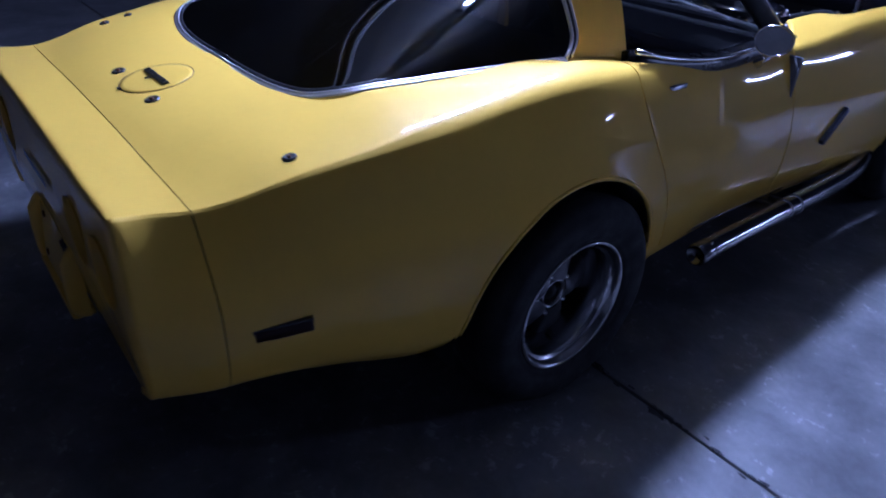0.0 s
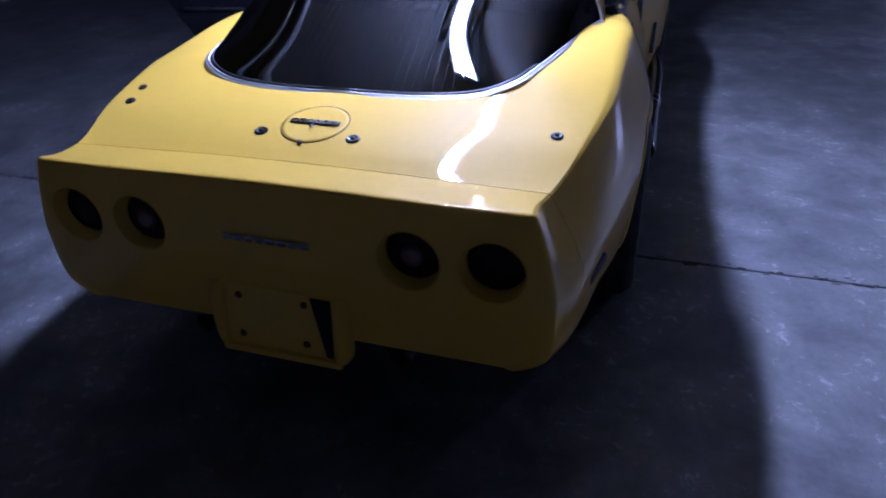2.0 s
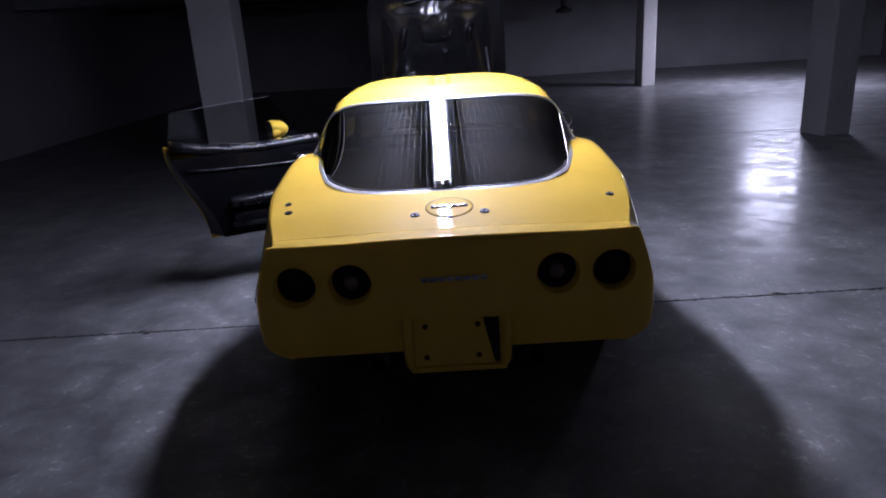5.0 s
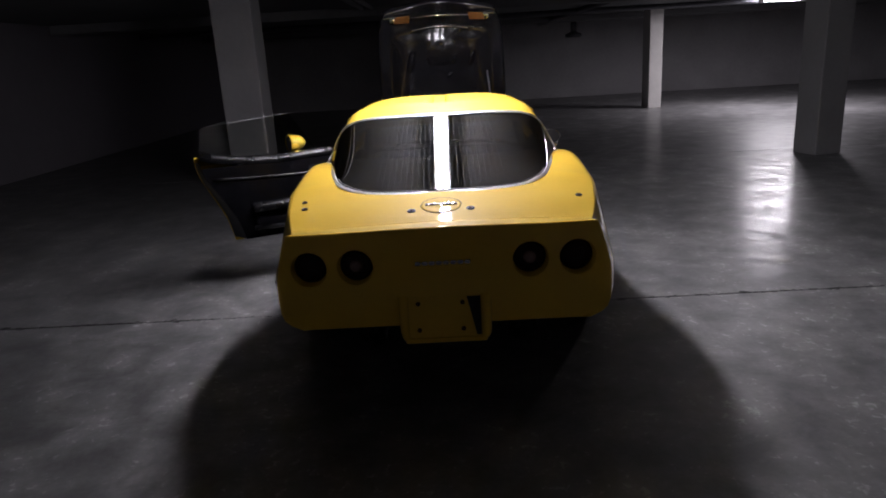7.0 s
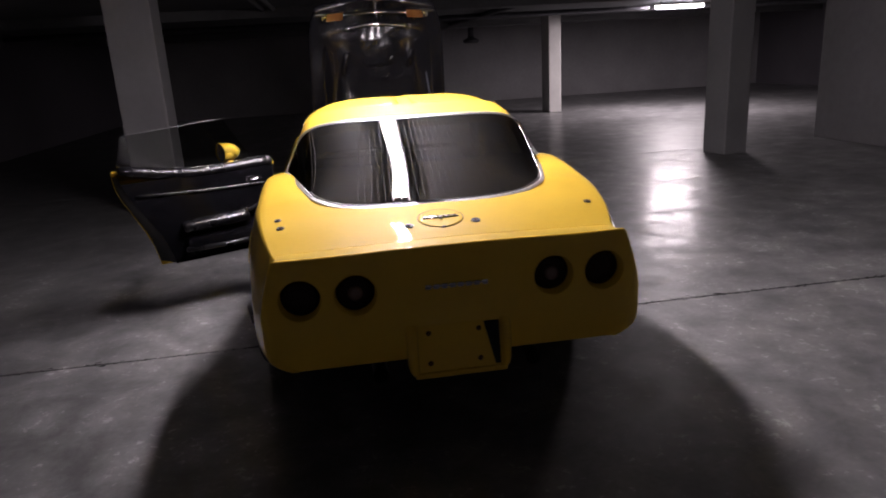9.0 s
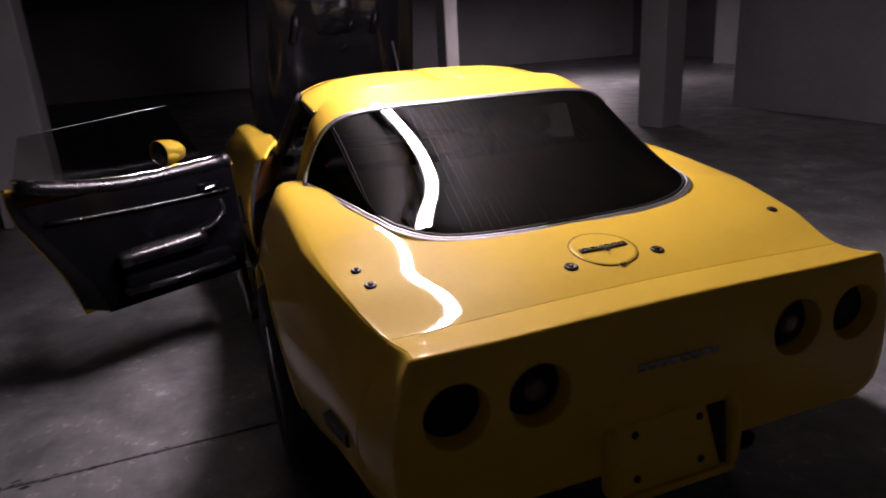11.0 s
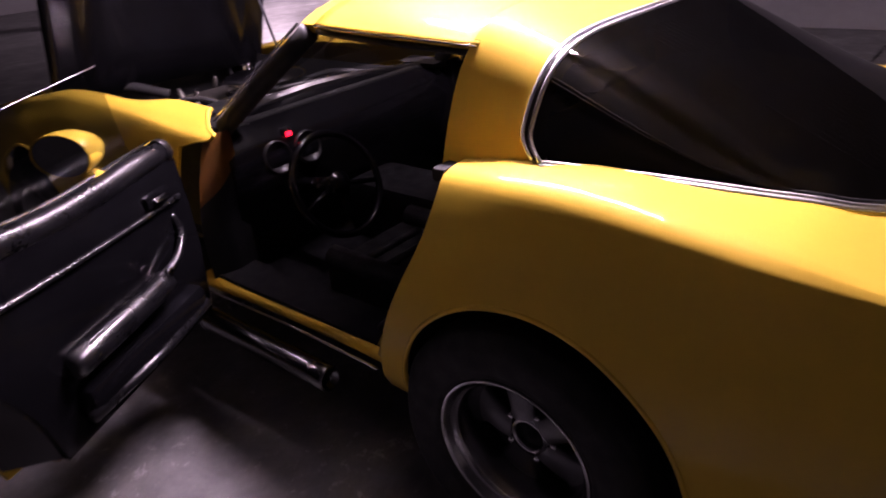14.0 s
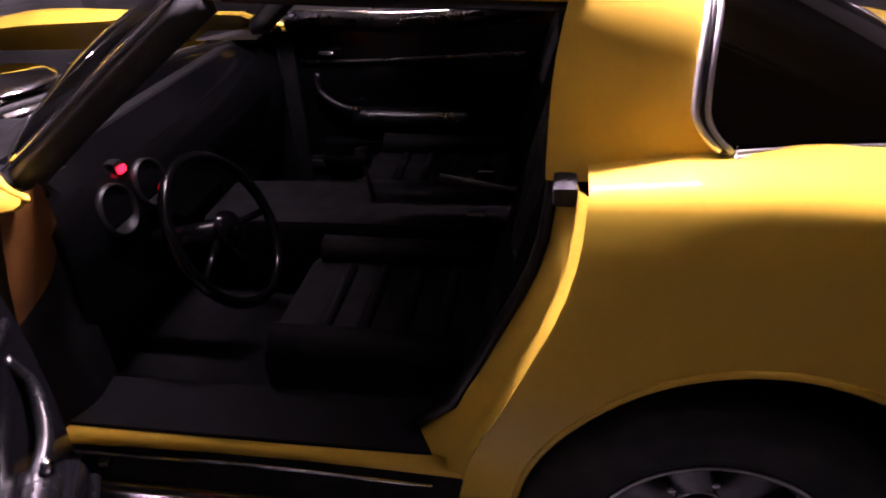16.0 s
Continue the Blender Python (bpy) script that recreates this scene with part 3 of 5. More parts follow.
# licence plate pocket: a shallow tray that deepens towards its top, between two rounded cheeks, no plate in it
def tray(x, z):
    """Floor of the pocket; its foot leans out to the sill."""
    return Vector((x, -1.116 - 0.022 * min(1, max(0, (0.56 - z) / 0.17)), z))


pocket = part("plate_pocket", sheet(lambda x, z: tray(x, z), steps(-0.166, 0.166, 10), steps(0.372, 0.56, 8), flip=True), YELLOW, car, "empty yellow licence plate pocket")
thick(pocket, 0.012, -1)
for side in (-1, 1):
    bm = bmesh.new()
    rows = []
    for z, w, dx in ((0.572, 0.0, 0.0), (0.555, 0.55, 0.0), (0.53, 0.9, 0.001), (0.47, 1.0, 0.001), (0.41, 1.0, 0.0), (0.385, 0.95, -0.004), (0.368, 0.75, -0.012), (0.362, 0.35, -0.018)):
        rows.append([bm.verts.new((side * (0.172 + dx + 0.022 * (1 - math.cos(a)) - 0.022 + 0.004), -1.108 - 0.045 * w * max(0.0, math.sin(a)) ** 0.8, z)) for a in steps(0, math.pi, 10)])
    for a, b in zip(rows, rows[1:]):
        for i in range(10):
            bm.faces.new((a[i], a[i + 1], b[i + 1], b[i]))
    bmesh.ops.recalc_face_normals(bm, faces=bm.faces)
    part("pocket_cheek", bm, YELLOW, pocket, angle=60)
part("pocket_sill", box((-0.176, -1.152, 0.360), (0.176, -1.095, 0.382), 0.009), YELLOW, pocket)
# slanted dark sheet just in front of the tray's floor
bm = bmesh.new()
gap = [(0.094, 0.556), (0.152, 0.556), (0.152, 0.388), (0.132, 0.388)]
bm.faces.new([bm.verts.new(tray(x, z) + Vector((0, -0.003, 0))) for x, z in gap])
thick(part("dark_slant", bm, DARK, pocket, "dark slanted patch in the plate pocket"), 0.002, 0)
for x in (-0.115, 0.075):
    for z in (0.415, 0.53):
        p = tray(x, z)
        part("plate_screw", lathe([(0.001, -0.004), (0.009, -0.004), (0.011, 0.002)], seg=10, turn=Matrix.Translation(p) @ Matrix.Rotation(radians(-90), 4, "X")), BRONZE_SHADE, pocket)

# maker's lettering on the tail, as a row of plain bars
script = part("tail_badge", box((-0.114, -1.1235, 0.708), (0.114, -1.1215, 0.714)), BADGE, car, "low dull metal badge")
for i in range(8):
    x = -0.105 + 0.03 * i
    part("badge_bar", box((x - 0.0115, -1.1255, 0.702), (x + 0.0115, -1.1225, 0.720), 0.002), BADGE, script)

# side marker lamps
for side in (-1, 1):
    a, b = Vector((0.752, -0.918, 0.585)), Vector((0.780, -0.792, 0.585))
    ang = math.atan2(b.x - a.x, b.y - a.y)
    m = Matrix.Translation(((a.x + b.x) / 2 * side, (a.y + b.y) / 2, 0.585)) @ Matrix.Rotation(-ang * side, 4, "Z") @ Matrix.Rotation(radians(6 * side), 4, "Y")
    mk = part("side_marker", box((-0.02, -0.063, -0.018), (0.009, 0.063, 0.018), 0.004, m=m), BLACK_TRIM, car, "black side marker lamp")
    part("marker_lens", box((0.004 if side > 0 else -0.02, -0.057, -0.013), (0.011 if side > 0 else -0.011, 0.057, 0.013), 0.002, m=m), RED_LENS, mk)


# fuel lid, its ring and emblem bar, latches and mounting studs on the deck
def on_deck(x, y):
    z = top_z(y, abs(x))
    dz = (top_z(y + 0.02, abs(x)) - top_z(y - 0.02, abs(x))) / 0.04
    return Matrix.Translation((x, y, z)) @ Matrix.Rotation(math.atan(dz), 4, "X")


lid_at = on_deck(0.0, -0.80)


def lid_point(r, a, up):
    """A point round the lid's centre, following the deck."""
    x, y = r * math.sin(a), -0.80 + r * math.cos(a)
    return Vector((x, y, top_z(y, abs(x)) + up))


RING_A = steps(0, 2 * math.pi, 56)
lid = part("fuel_lid", sheet(lambda r, a: lid_point(r, a, 0.0018 if r < 0.0905 else -0.002), [0.001, 0.02, 0.04, 0.06, 0.08, 0.0898, 0.0912], RING_A, flip=True), YELLOW, car, "round yellow fuel filler lid", angle=60)
part("lid_gap", tube([lid_point(0.0925, a, 0.0002) for a in RING_A], 0.0014, 6, caps=False), BRONZE_SHADE, lid)
part("emblem_bar", box((-0.072, -0.009, 0.002), (0.072, 0.009, 0.007), 0.002, m=lid_at), BLACK_TRIM, lid, "dark emblem bar with chrome edge")
for i in range(6):
    part("emblem_tick", box((-0.064 + 0.023 * i, -0.006, 0.006), (-0.051 + 0.023 * i, 0.006, 0.009), 0.001, m=lid_at), CHROME, lid)
part("emblem_stem", box((-0.005, -0.030, 0.004), (0.005, -0.008, 0.008), 0.001, m=lid_at), CHROME, lid)
part("lid_pull", box((-0.008, -0.101, 0.0), (0.008, -0.091, 0.004), 0.002, m=lid_at), BLACK_TRIM, lid)


def stud(x, y, r=0.013, name="deck_stud"):
    m = on_deck(x, y)
    s = part(name, lathe([(r + 0.004, -0.001), (r + 0.003, 0.003), (r, 0.005), (r * 0.7, 0.004), (r * 0.55, 0.002), (0.0005, 0.002)], seg=18, turn=m), BLACK_TRIM, car, "small dark metal stud")
    part("stud_pin", lathe([(r * 0.42, 0.001), (r * 0.40, 0.006), (r * 0.2, 0.008), (0.0005, 0.008)], seg=12, turn=m), RUST, s, "rusty pin")


for x, y, r in ((-0.133, -0.857, 0.015), (0.133, -0.857, 0.015), (-0.637, -0.752, 0.012), (0.637, -0.752, 0.012), (-0.652, -0.672, 0.010)):
    stud(x, y, r)

# rear glass: a wrap-round fastback pane whose rim follows the deck, in a bright trim
GLASS_Y0, GLASS_Y1 = -0.622, 0.064


def GLASS_W(y):
    """Half the pane's width: straight sides that close in a rounded tail."""
    q = min(1.0, max(0.0005, (y - GLASS_Y0) / 0.16))
    return (0.652 + 0.236 * (y - 0.064) - 0.05 * max(0, -0.3 - y) ** 2) * (1 - (1 - q) ** 3.3) ** (1 / 3.3)


crown = keyed([-0.622, -0.45, -0.28, -0.1, 0.064, 0.15, 0.28, 0.6, 0.9], [0.917, 1.0065, 1.088, 1.163, 1.2215, 1.248, 1.281, 1.306, 1.285])
HOOP_W = keyed([0.064, 0.28], [0.662, 0.648])


rim_z = keyed([-0.622, -0.60, -0.55, -0.48, -0.38, -0.28, -0.12, 0.064], [0.914, 0.923, 0.949, 0.964, 0.970, 0.977, 0.986, 0.994])


def arch_point(y, a, w, base, top, n, taper=0.0):
    """A point of a flattened arch of half-width w, drawn in towards its top; a runs from 0 at one foot to pi at the other."""
    c, h = math.cos(a), abs(math.sin(a)) ** (2 / n)
    return Vector((-w * (1 - taper * h) * math.copysign(abs(c) ** (2 / n), c), y, base + (top - base) * h))


def corner(z):
    """How far the pane's lower front corner is rounded back at height z."""
    return 0.040 * min(1.0, max(0.0, 1 - (z - 0.994) / 0.06)) ** 2


def glass_point(u, a):
    y = GLASS_Y0 + (GLASS_Y1 - GLASS_Y0) * u
    w = GLASS_W(y)
    base = rim_z(y)
    p = arch_point(y, a, w, base, max(crown(y), base + 0.002), 2.0 + 1.0 * u + 3.5 * u**3, 0.17 * u)
    return p - Vector((0, 0.028 * u**3 * abs(math.sin(a)) ** 0.8 + corner(p.z) * u**12, 0))


US = [(i / 44) ** 2.0 for i in range(45)]
FOOT = [math.asin(h**3.25) for h in (0.04, 0.08, 0.12, 0.16, 0.2, 0.25, 0.31, 0.38, 0.45, 0.52, 0.58)]
AS = [0, *FOOT, *steps(0.2, math.pi - 0.2, 60), *[math.pi - a for a in reversed(FOOT)], math.pi]
pane = part("rear_window", sheet(glass_point, US, AS), TINT, car, "dark tinted wrap-round rear glass", angle=70)
FINE = [(i / 64) ** 2.6 for i in range(65)]
rim = [glass_point(u, 0) for u in reversed(FINE)] + [glass_point(u, math.pi) for u in FINE[1:]]
rim = [p + Vector((0, 0, 0.002)) for p in rim]
part("rear_window_trim", tube(rim, 0.0045, 10), BRIGHT_TRIM, pane, "bright metal trim strip", angle=60)


def outward(p, d, drop):
    """A point of the rim moved away from the pane's middle and down to the deck."""
    q = Vector((p.x, p.y + 0.12, 0)).normalized()
    return p + Vector((q.x * d, q.y * d, -drop))


part("rear_window_trim", tube([outward(p, 0.008, 0.006) for p in rim], 0.005, 10), BRIGHT_TRIM, pane, "bright metal trim strip", angle=60)
part("trim_groove", tube([outward(p, 0.004, 0.004) for p in rim], 0.0042, 8), BRIGHT_TRIM, pane, angle=60)
part("rim_filler", tube([outward(p, 0.009, 0.018) for p in rim], 0.012, 8), YELLOW, pane, angle=60)
front_rim = [glass_point(1, a) + Vector((0, 0.004, 0.001)) for a in AS]
part("rear_window_trim", tube(front_rim, 0.006, 8), BRIGHT_TRIM, pane, angle=60)
part("rear_window_trim", tube([p + Vector((0, 0.017, 0.004)) for p in front_rim], 0.006, 8), BRIGHT_TRIM, pane, angle=60)
part("trim_groove", tube([p + Vector((0, 0.009, -0.001)) for p in front_rim], 0.007, 8), BLACK_TRIM, pane, angle=60)
part("rear_window_seal", tube([p + (Vector((0, -0.1, 0.92)) - p).normalized() * 0.012 + Vector((0, 0, 0.004)) for p in rim], 0.005, 6), BLACK_TRIM, pane, angle=60)
for i in range(-11, 12):
    # heating lines up the pane
    def line(u, v):
        y = GLASS_Y0 + (GLASS_Y1 - GLASS_Y0) * u
        w = GLASS_W(y)
        x = min(max((i * 0.029 + 0.00045 * v) / w, -0.97), 0.97)
        n = 2.0 + 1.0 * u + 3.5 * u**3
        a = math.acos(-math.copysign(abs(x) ** (n / 2), x))
        return glass_point(u, a) + Vector((0, -0.0004, 0.0009))

    lo = next((u for u in US if abs(i) * 0.029 < 0.93 * GLASS_W(GLASS_Y0 + (GLASS_Y1 - GLASS_Y0) * u)), 0.9)
    part("heater_line", sheet(line, steps(lo, 0.985, 12), (-1, 1)), HEATER, pane)
part("load_floor", sheet(lambda u, v: (v * (0.62 if u > -0.3 else 0.42), u, 0.80 + 0.02 * (u + 0.6)), steps(-0.60, 0.10, 6), steps(-1, 1, 6)), CARPET, car)


# roof: a hoop behind the doors, a centre bar and two lift-out panels
def hoop_point(y, a):
    p = arch_point(y, a, HOOP_W(y), 0.945, crown(y), 7.0, 0.17)
    s, q = abs(math.sin(a)) ** 0.8, (y - 0.066) / 0.206
    return p + Vector((0, 0.028 * (1 - s) * q - 0.028 * s - corner(p.z) * (1 - q), 0))


hoop = part("roof_hoop", sheet(lambda y, a: hoop_point(y, a), [0.066, 0.1, 0.14, 0.18, 0.22, 0.25, 0.272], AS, flip=True), YELLOW, car, angle=50)
thick(hoop, 0.05, 1)
roof_edge = keyed([0.27, 0.55, 0.90], [1.208, 1.219, 1.227])
roof_w = keyed([0.27, 0.55, 0.90], [0.552, 0.545, 0.495])


def roof_point(y, x):
    """The roof panels, with x from -1 to 1 between the drip edges."""
    w, e, c = roof_w(y), roof_edge(y), crown(y)
    a = abs(x)
    return Vector((w * x, y, e + (c - e) * (1 - a**4.8)))


for side in (-1, 1):
    t = part("roof_panel", sheet(lambda y, x: roof_point(y, side * x), steps(0.250, 0.86, 12), [0.065, 0.15, 0.25, 0.35, 0.45, 0.55, 0.65, 0.75, 0.83, 0.9, 0.95, 0.985, 1.0], flip=side < 0), YELLOW, car, "yellow lift-out roof panel", angle=50)
    thick(t, 0.028, crisp=False)
    part("weather_strip", tube([roof_point(y, side) + Vector((-side * 0.012, 0, -0.022)) for y in steps(0.252, 0.86, 10)], 0.009, 6), BLACK_TRIM, t)
    part("panel_trim", tube([roof_point(y, side) + Vector((side * 0.002, 0, -0.003)) for y in steps(0.252, 0.86, 10)], 0.003, 6), CHROME, t)
bar = part("roof_bar", sheet(lambda y, x: roof_point(y, x * 0.06) + Vector((0, 0, -0.003)), steps(0.246, 0.93, 10), steps(-1, 1, 4)), YELLOW, car)
thick(bar, 0.04)
head = part("windscreen_header", sheet(lambda y, x: roof_point(y, x) + Vector((0, 0, -0.002)), steps(0.866, 0.925, 3), steps(-1, 1, 30)), YELLOW, car, angle=50)
thick(head, 0.03)

# windscreen and its pillars
foot = keyed([0, 0.25, 0.45, 0.575], [1.56, 1.52, 1.43, 1.33])


def screen_point(u, x):
    top = roof_point(0.925, x) + Vector((0, 0, -0.012))
    low = Vector((0.585 * x, foot(abs(0.575 * x)), 0.905))
    p = top.lerp(low, u)
    return p + Vector((0, 0.03, 0.02)) * math.sin(math.pi * u) * (1 - 0.9 * abs(x) ** 5)


wind = part("windscreen", sheet(screen_point, steps(0, 1, 10), steps(-1, 1, 24)), SCREEN_TINT, car, "raked windscreen tinted to dim the cabin", angle=60)
for side in (-1, 1):
    pts = [screen_point(u, side * 1.0) for u in steps(0, 1, 8)]
    a = part("windscreen_pillar", tube([p + Vector((-side * 0.004, -0.030, -0.012)) for p in pts], 0.031, 14), RUBBER, car, "black windscreen pillar")
    part("pillar_trim", tube([p + Vector((side * 0.010, 0.002, 0.010)) for p in pts], 0.005, 8), CHROME, a)
cowl = part("cowl", sheet(lambda u, x: (0.60 * x, foot(abs(0.575 * x)) - 0.05 + u * 0.13, 0.885 - 0.015 * u), steps(0, 1, 3), steps(-1, 1, 20)), BLACK_TRIM, car)
thick(cowl, 0.03)

# inner door frames and sills
for side in (-1, 1):
    def frame_edge(z):
        k = next((kk / 20 for kk in range(80, 200) if body(jamb_y(z), kk / 20).z <= z), 9.9)
        return body(jamb_y(z), k)

    zs = [0.955, 0.93, 0.90, 0.85, 0.8, 0.75, 0.7, 0.65, 0.6, 0.55, 0.5, 0.46, 0.42]
    prof = [(0.0, 0.0), (0.014, 0.008), (0.020, 0.3), (0.050, 0.36), (0.056, 0.62), (0.13, 1.0)]
    bm = bmesh.new()
    rows = []
    for z in zs:
        e = frame_edge(z)
        deep = 0.045 + 0.8 * max(0, 0.50 - z)
        rows.append([bm.verts.new((side * (e.x - dx), e.y + dy * (deep if dy > 0.01 else 1), e.z)) for dx, dy in prof])
    for a, b in zip(rows, rows[1:]):
        for i in range(len(prof) - 1):
            q = (a[i], a[i + 1], b[i + 1], b[i])
            bm.faces.new(q if side > 0 else q[::-1])
    jamb = part("door_jamb", bm, YELLOW, car, angle=30)
    part("jamb_seal", tube([(side * (frame_edge(z).x - 0.12), frame_edge(z).y + 0.05 + 0.8 * max(0, 0.50 - z), z) for z in zs], 0.012, 6), BLACK_TRIM, jamb)
    part("sill_corner_seal", box((0.62 if side > 0 else -0.705, 0.250, 0.925), (0.705 if side > 0 else -0.62, 0.288, 0.958), 0.008), RUBBER, jamb, "black rubber corner block")
    pr = [(0.740, 0.345), (0.762, 0.354), (0.771, 0.367), (0.770, 0.382), (0.760, 0.394), (0.740, 0.401), (0.712, 0.404), (0.700, 0.400), (0.692, 0.38)]
    sill = part("rocker", sheet(lambda y, i: (side * (pr[int(i)][0] - 0.012 * math.sin(math.pi * (y - 0.4) / 0.95)), y, pr[int(i)][1]), steps(0.40, 1.36, 14), range(len(pr)), flip=side < 0), YELLOW, car, angle=40)
    part("sill_plate", box((0.60 if side > 0 else -0.746, 0.50, 0.375), (0.746 if side > 0 else -0.60, 1.30, 0.4065), 0.004), CARPET, sill, "black carpeted sill")
    part("sill_edge", tube([(side * 0.768, 0.50, 0.335), (side * 0.756, 0.9, 0.334), (side * 0.766, 1.34, 0.335)], 0.005, 6), CHROME, sill)

# rolled lips round the wheel openings
for side in (-1, 1):
    for yc, _r in WHEELS:
        lip = []
        for a in steps(radians(4), radians(176), 40):
            y, z = yc + ARCH_Y + ARCH_A * math.cos(a), ARCH_Z + ARCH_B * math.sin(a)
            k = next((kk / 40 for kk in range(200, 400) if body(y, kk / 40).z <= z), None)
            if k is not None:
                p = body(y, k)
                lip.append((side * (p.x - 0.002), y, z))
        part("arch_lip", tube(lip, 0.0065, 8), YELLOW, car)

# side pipes
for side in (-1, 1):
    pipe = part("side_pipe", tube(bend([(side * 0.80, 2.02, 0.34), (side * 0.835, 1.85, 0.315), (side * 0.845, 1.5, 0.305), (side * 0.845, 0.76, 0.300), (side * 0.847, 0.67, 0.298)], 5), 0.040, 18), PIPE_CHROME, car, "chromed side exhaust pipe")
    part("pipe_tip", lathe([(0.0402, -0.01), (0.0412, 0.02), (0.0400, 0.042), (0.0365, 0.050), (0.032, 0.049), (0.029, 0.03), (0.0005, 0.03)], seg=20, turn=Matrix.Translation((side * 0.847, 0.67, 0.298)) @ Matrix.Rotation(radians(90), 4, "X")), PIPE_CHROME, pipe)
    for y in (1.22, 1.30):
        part("pipe_clamp", lathe([(0.040, -0.008), (0.0425, -0.006), (0.0425, 0.006), (0.040, 0.008)], seg=18, turn=Matrix.Translation((side * 0.845, y, 0.302)) @ Matrix.Rotation(radians(90), 4, "X")), ALLOY, pipe)
        part("pipe_hanger", box((side * 0.74 - 0.03, y - 0.012, 0.30), (side * 0.74 + 0.06, y + 0.012, 0.312), 0.003), STEEL, pipe)


# doors: built closed, the driver's then swung on its hinge
def door(side, open_deg):
    ks = [3.2, 3.5, 3.8, 4.0, 4.33, 4.66, 5, 5.4, 5.8, 6.2, 6.6, 7, 7.4, 7.8, 8.2, 8.6, 9.0, 9.4, 9.75]
    skin = panel(lambda k: jamb_at(k) + 0.006, lambda k: HINGE_Y, ks, 26, side)
    pivot = part("door", skin, YELLOW, car, "open yellow driver door" if open_deg else "closed yellow door", angle=50)
    thick(pivot, 0.012)
    z_low = 0.345

    def inner(y, z):
        """The trim's face, bowed a little."""
        return Vector((side * (0.655 - 0.02 * math.sin(math.pi * (z - 0.34) / 0.6)), y, z))

    def back(z):
        return jamb_y(z) + 0.03 + 0.07 * (0.9 - z)

    trim = part("door_trim", sheet(lambda u, z: inner(back(z) + (HINGE_Y - 0.02 - back(z)) * u, z), steps(0, 1, 10), steps(z_low, 0.885, 12), flip=side < 0), VINYL, pivot, "black vinyl door trim")
    thick(trim, 0.02, 1)
    # closes the gap between skin and trim; its yellow is blackened for shade
    bm = bmesh.new()
    rows = []
    for z in steps(z_low, 0.925, 12):
        k = next((kk / 20 for kk in range(76, 200) if body(jamb_y(z), kk / 20).z <= z), 9.75)
        o = body(jamb_y(z) + 0.006, k)
        i = inner(back(z), z)
        rows.append([bm.verts.new((side * (o.x - 0.008), o.y, z)), bm.verts.new((side * (o.x - 0.03), o.y + 0.012, z)), bm.verts.new((i.x + side * 0.03, back(z) - 0.012, z)), bm.verts.new((i.x, back(z), z))])
    for a, b in zip(rows, rows[1:]):
        for i in range(3):
            q = (a[i], a[i + 1], b[i + 1], b[i])
            bm.faces.new(q if side < 0 else q[::-1])
    part("door_edge", bm, BLACK_TRIM, pivot, "door shut face blackened for shade", angle=30)
    bm = sheet(lambda u, v: (side * (0.655 + (0.762 - 0.655) * v), jamb_y(z_low) + 0.06 + (HINGE_Y - jamb_y(z_low) - 0.07) * u, z_low - 0.01 * v), steps(0, 1, 6), steps(0, 1, 2), flip=side > 0)
    # brown puts the shade under the door into its colour
    part("door_bottom", bm, JAMB_SHADE, pivot)
    part("door_front", box((0.63 if side > 0 else -0.74, HINGE_Y - 0.03, 0.36), (0.74 if side > 0 else -0.63, HINGE_Y - 0.015, 0.87), 0.006), GREY, pivot, "grey inner hinge face")
    # padded top roll, window slot strip, armrest, grip, pocket, handle
    roll = [(side * 0.655, back(0.88) + (HINGE_Y - 0.03 - back(0.88)) * u, 0.890 + 0.016 * math.cos(math.pi * u) ** 2 + 0.060 * (1 - u) ** 4) for u in steps(0, 1, 14)]
    pad = part("top_pad", tube(roll, [0.022] + [0.034] * 13 + [0.030], 18), PAD_VINYL, pivot, "glossy black padded top roll")
    part("pad_end", lathe([(0.0005, 0.022), (0.018, 0.020), (0.031, 0.010), (0.036, -0.004), (0.034, -0.02)], seg=18, turn=Matrix.Translation(roll[-1]) @ Matrix.Rotation(radians(-90), 4, "X") @ Matrix.Diagonal((1, 1.15, 1, 1))), PAD_VINYL, pad)
    part("slot_strip", tube([(x + side * 0.036, y, z + 0.026) for x, y, z in roll], 0.008, 8), CHROME, pivot, "bright window slot strip")
    part("trim_seam", tube([(side * 0.617, y, 0.775 + 0.03 * (1 - u) ** 2) for u, y in zip(steps(0, 1, 10), steps(back(0.78) + 0.03, HINGE_Y - 0.06, 10))], 0.008, 8), PAD_VINYL, pivot, "raised seam bead")
    if open_deg:
        part("kick_plate", sheet(lambda u, v: (side * 0.6335, 1.085 + 0.13 * u, 0.40 + 0.34 * v * (0.35 + 0.65 * u)), steps(0, 1, 4), steps(0, 1, 4), flip=side < 0), GREY, pivot, "grey front corner of the door trim")
    arm = part("armrest", tube(bend([(side * 0.606, 0.585, 0.566), (side * 0.598, 0.63, 0.572), (side * 0.596, 0.80, 0.576), (side * 0.598, 0.95, 0.580), (side * 0.606, 1.0, 0.586)], 3), [0.026] + [0.036] * 11 + [0.024], 16), PAD_VINYL, pivot, "padded black armrest")
    part("grip", tube(bend([(side * 0.60, 0.95, 0.60), (side * 0.585, 1.04, 0.625), (side * 0.60, 1.115, 0.675), (side * 0.625, 1.125, 0.735)], 5), 0.013, 10), PAD_VINYL, pivot, "curved black pull grip")
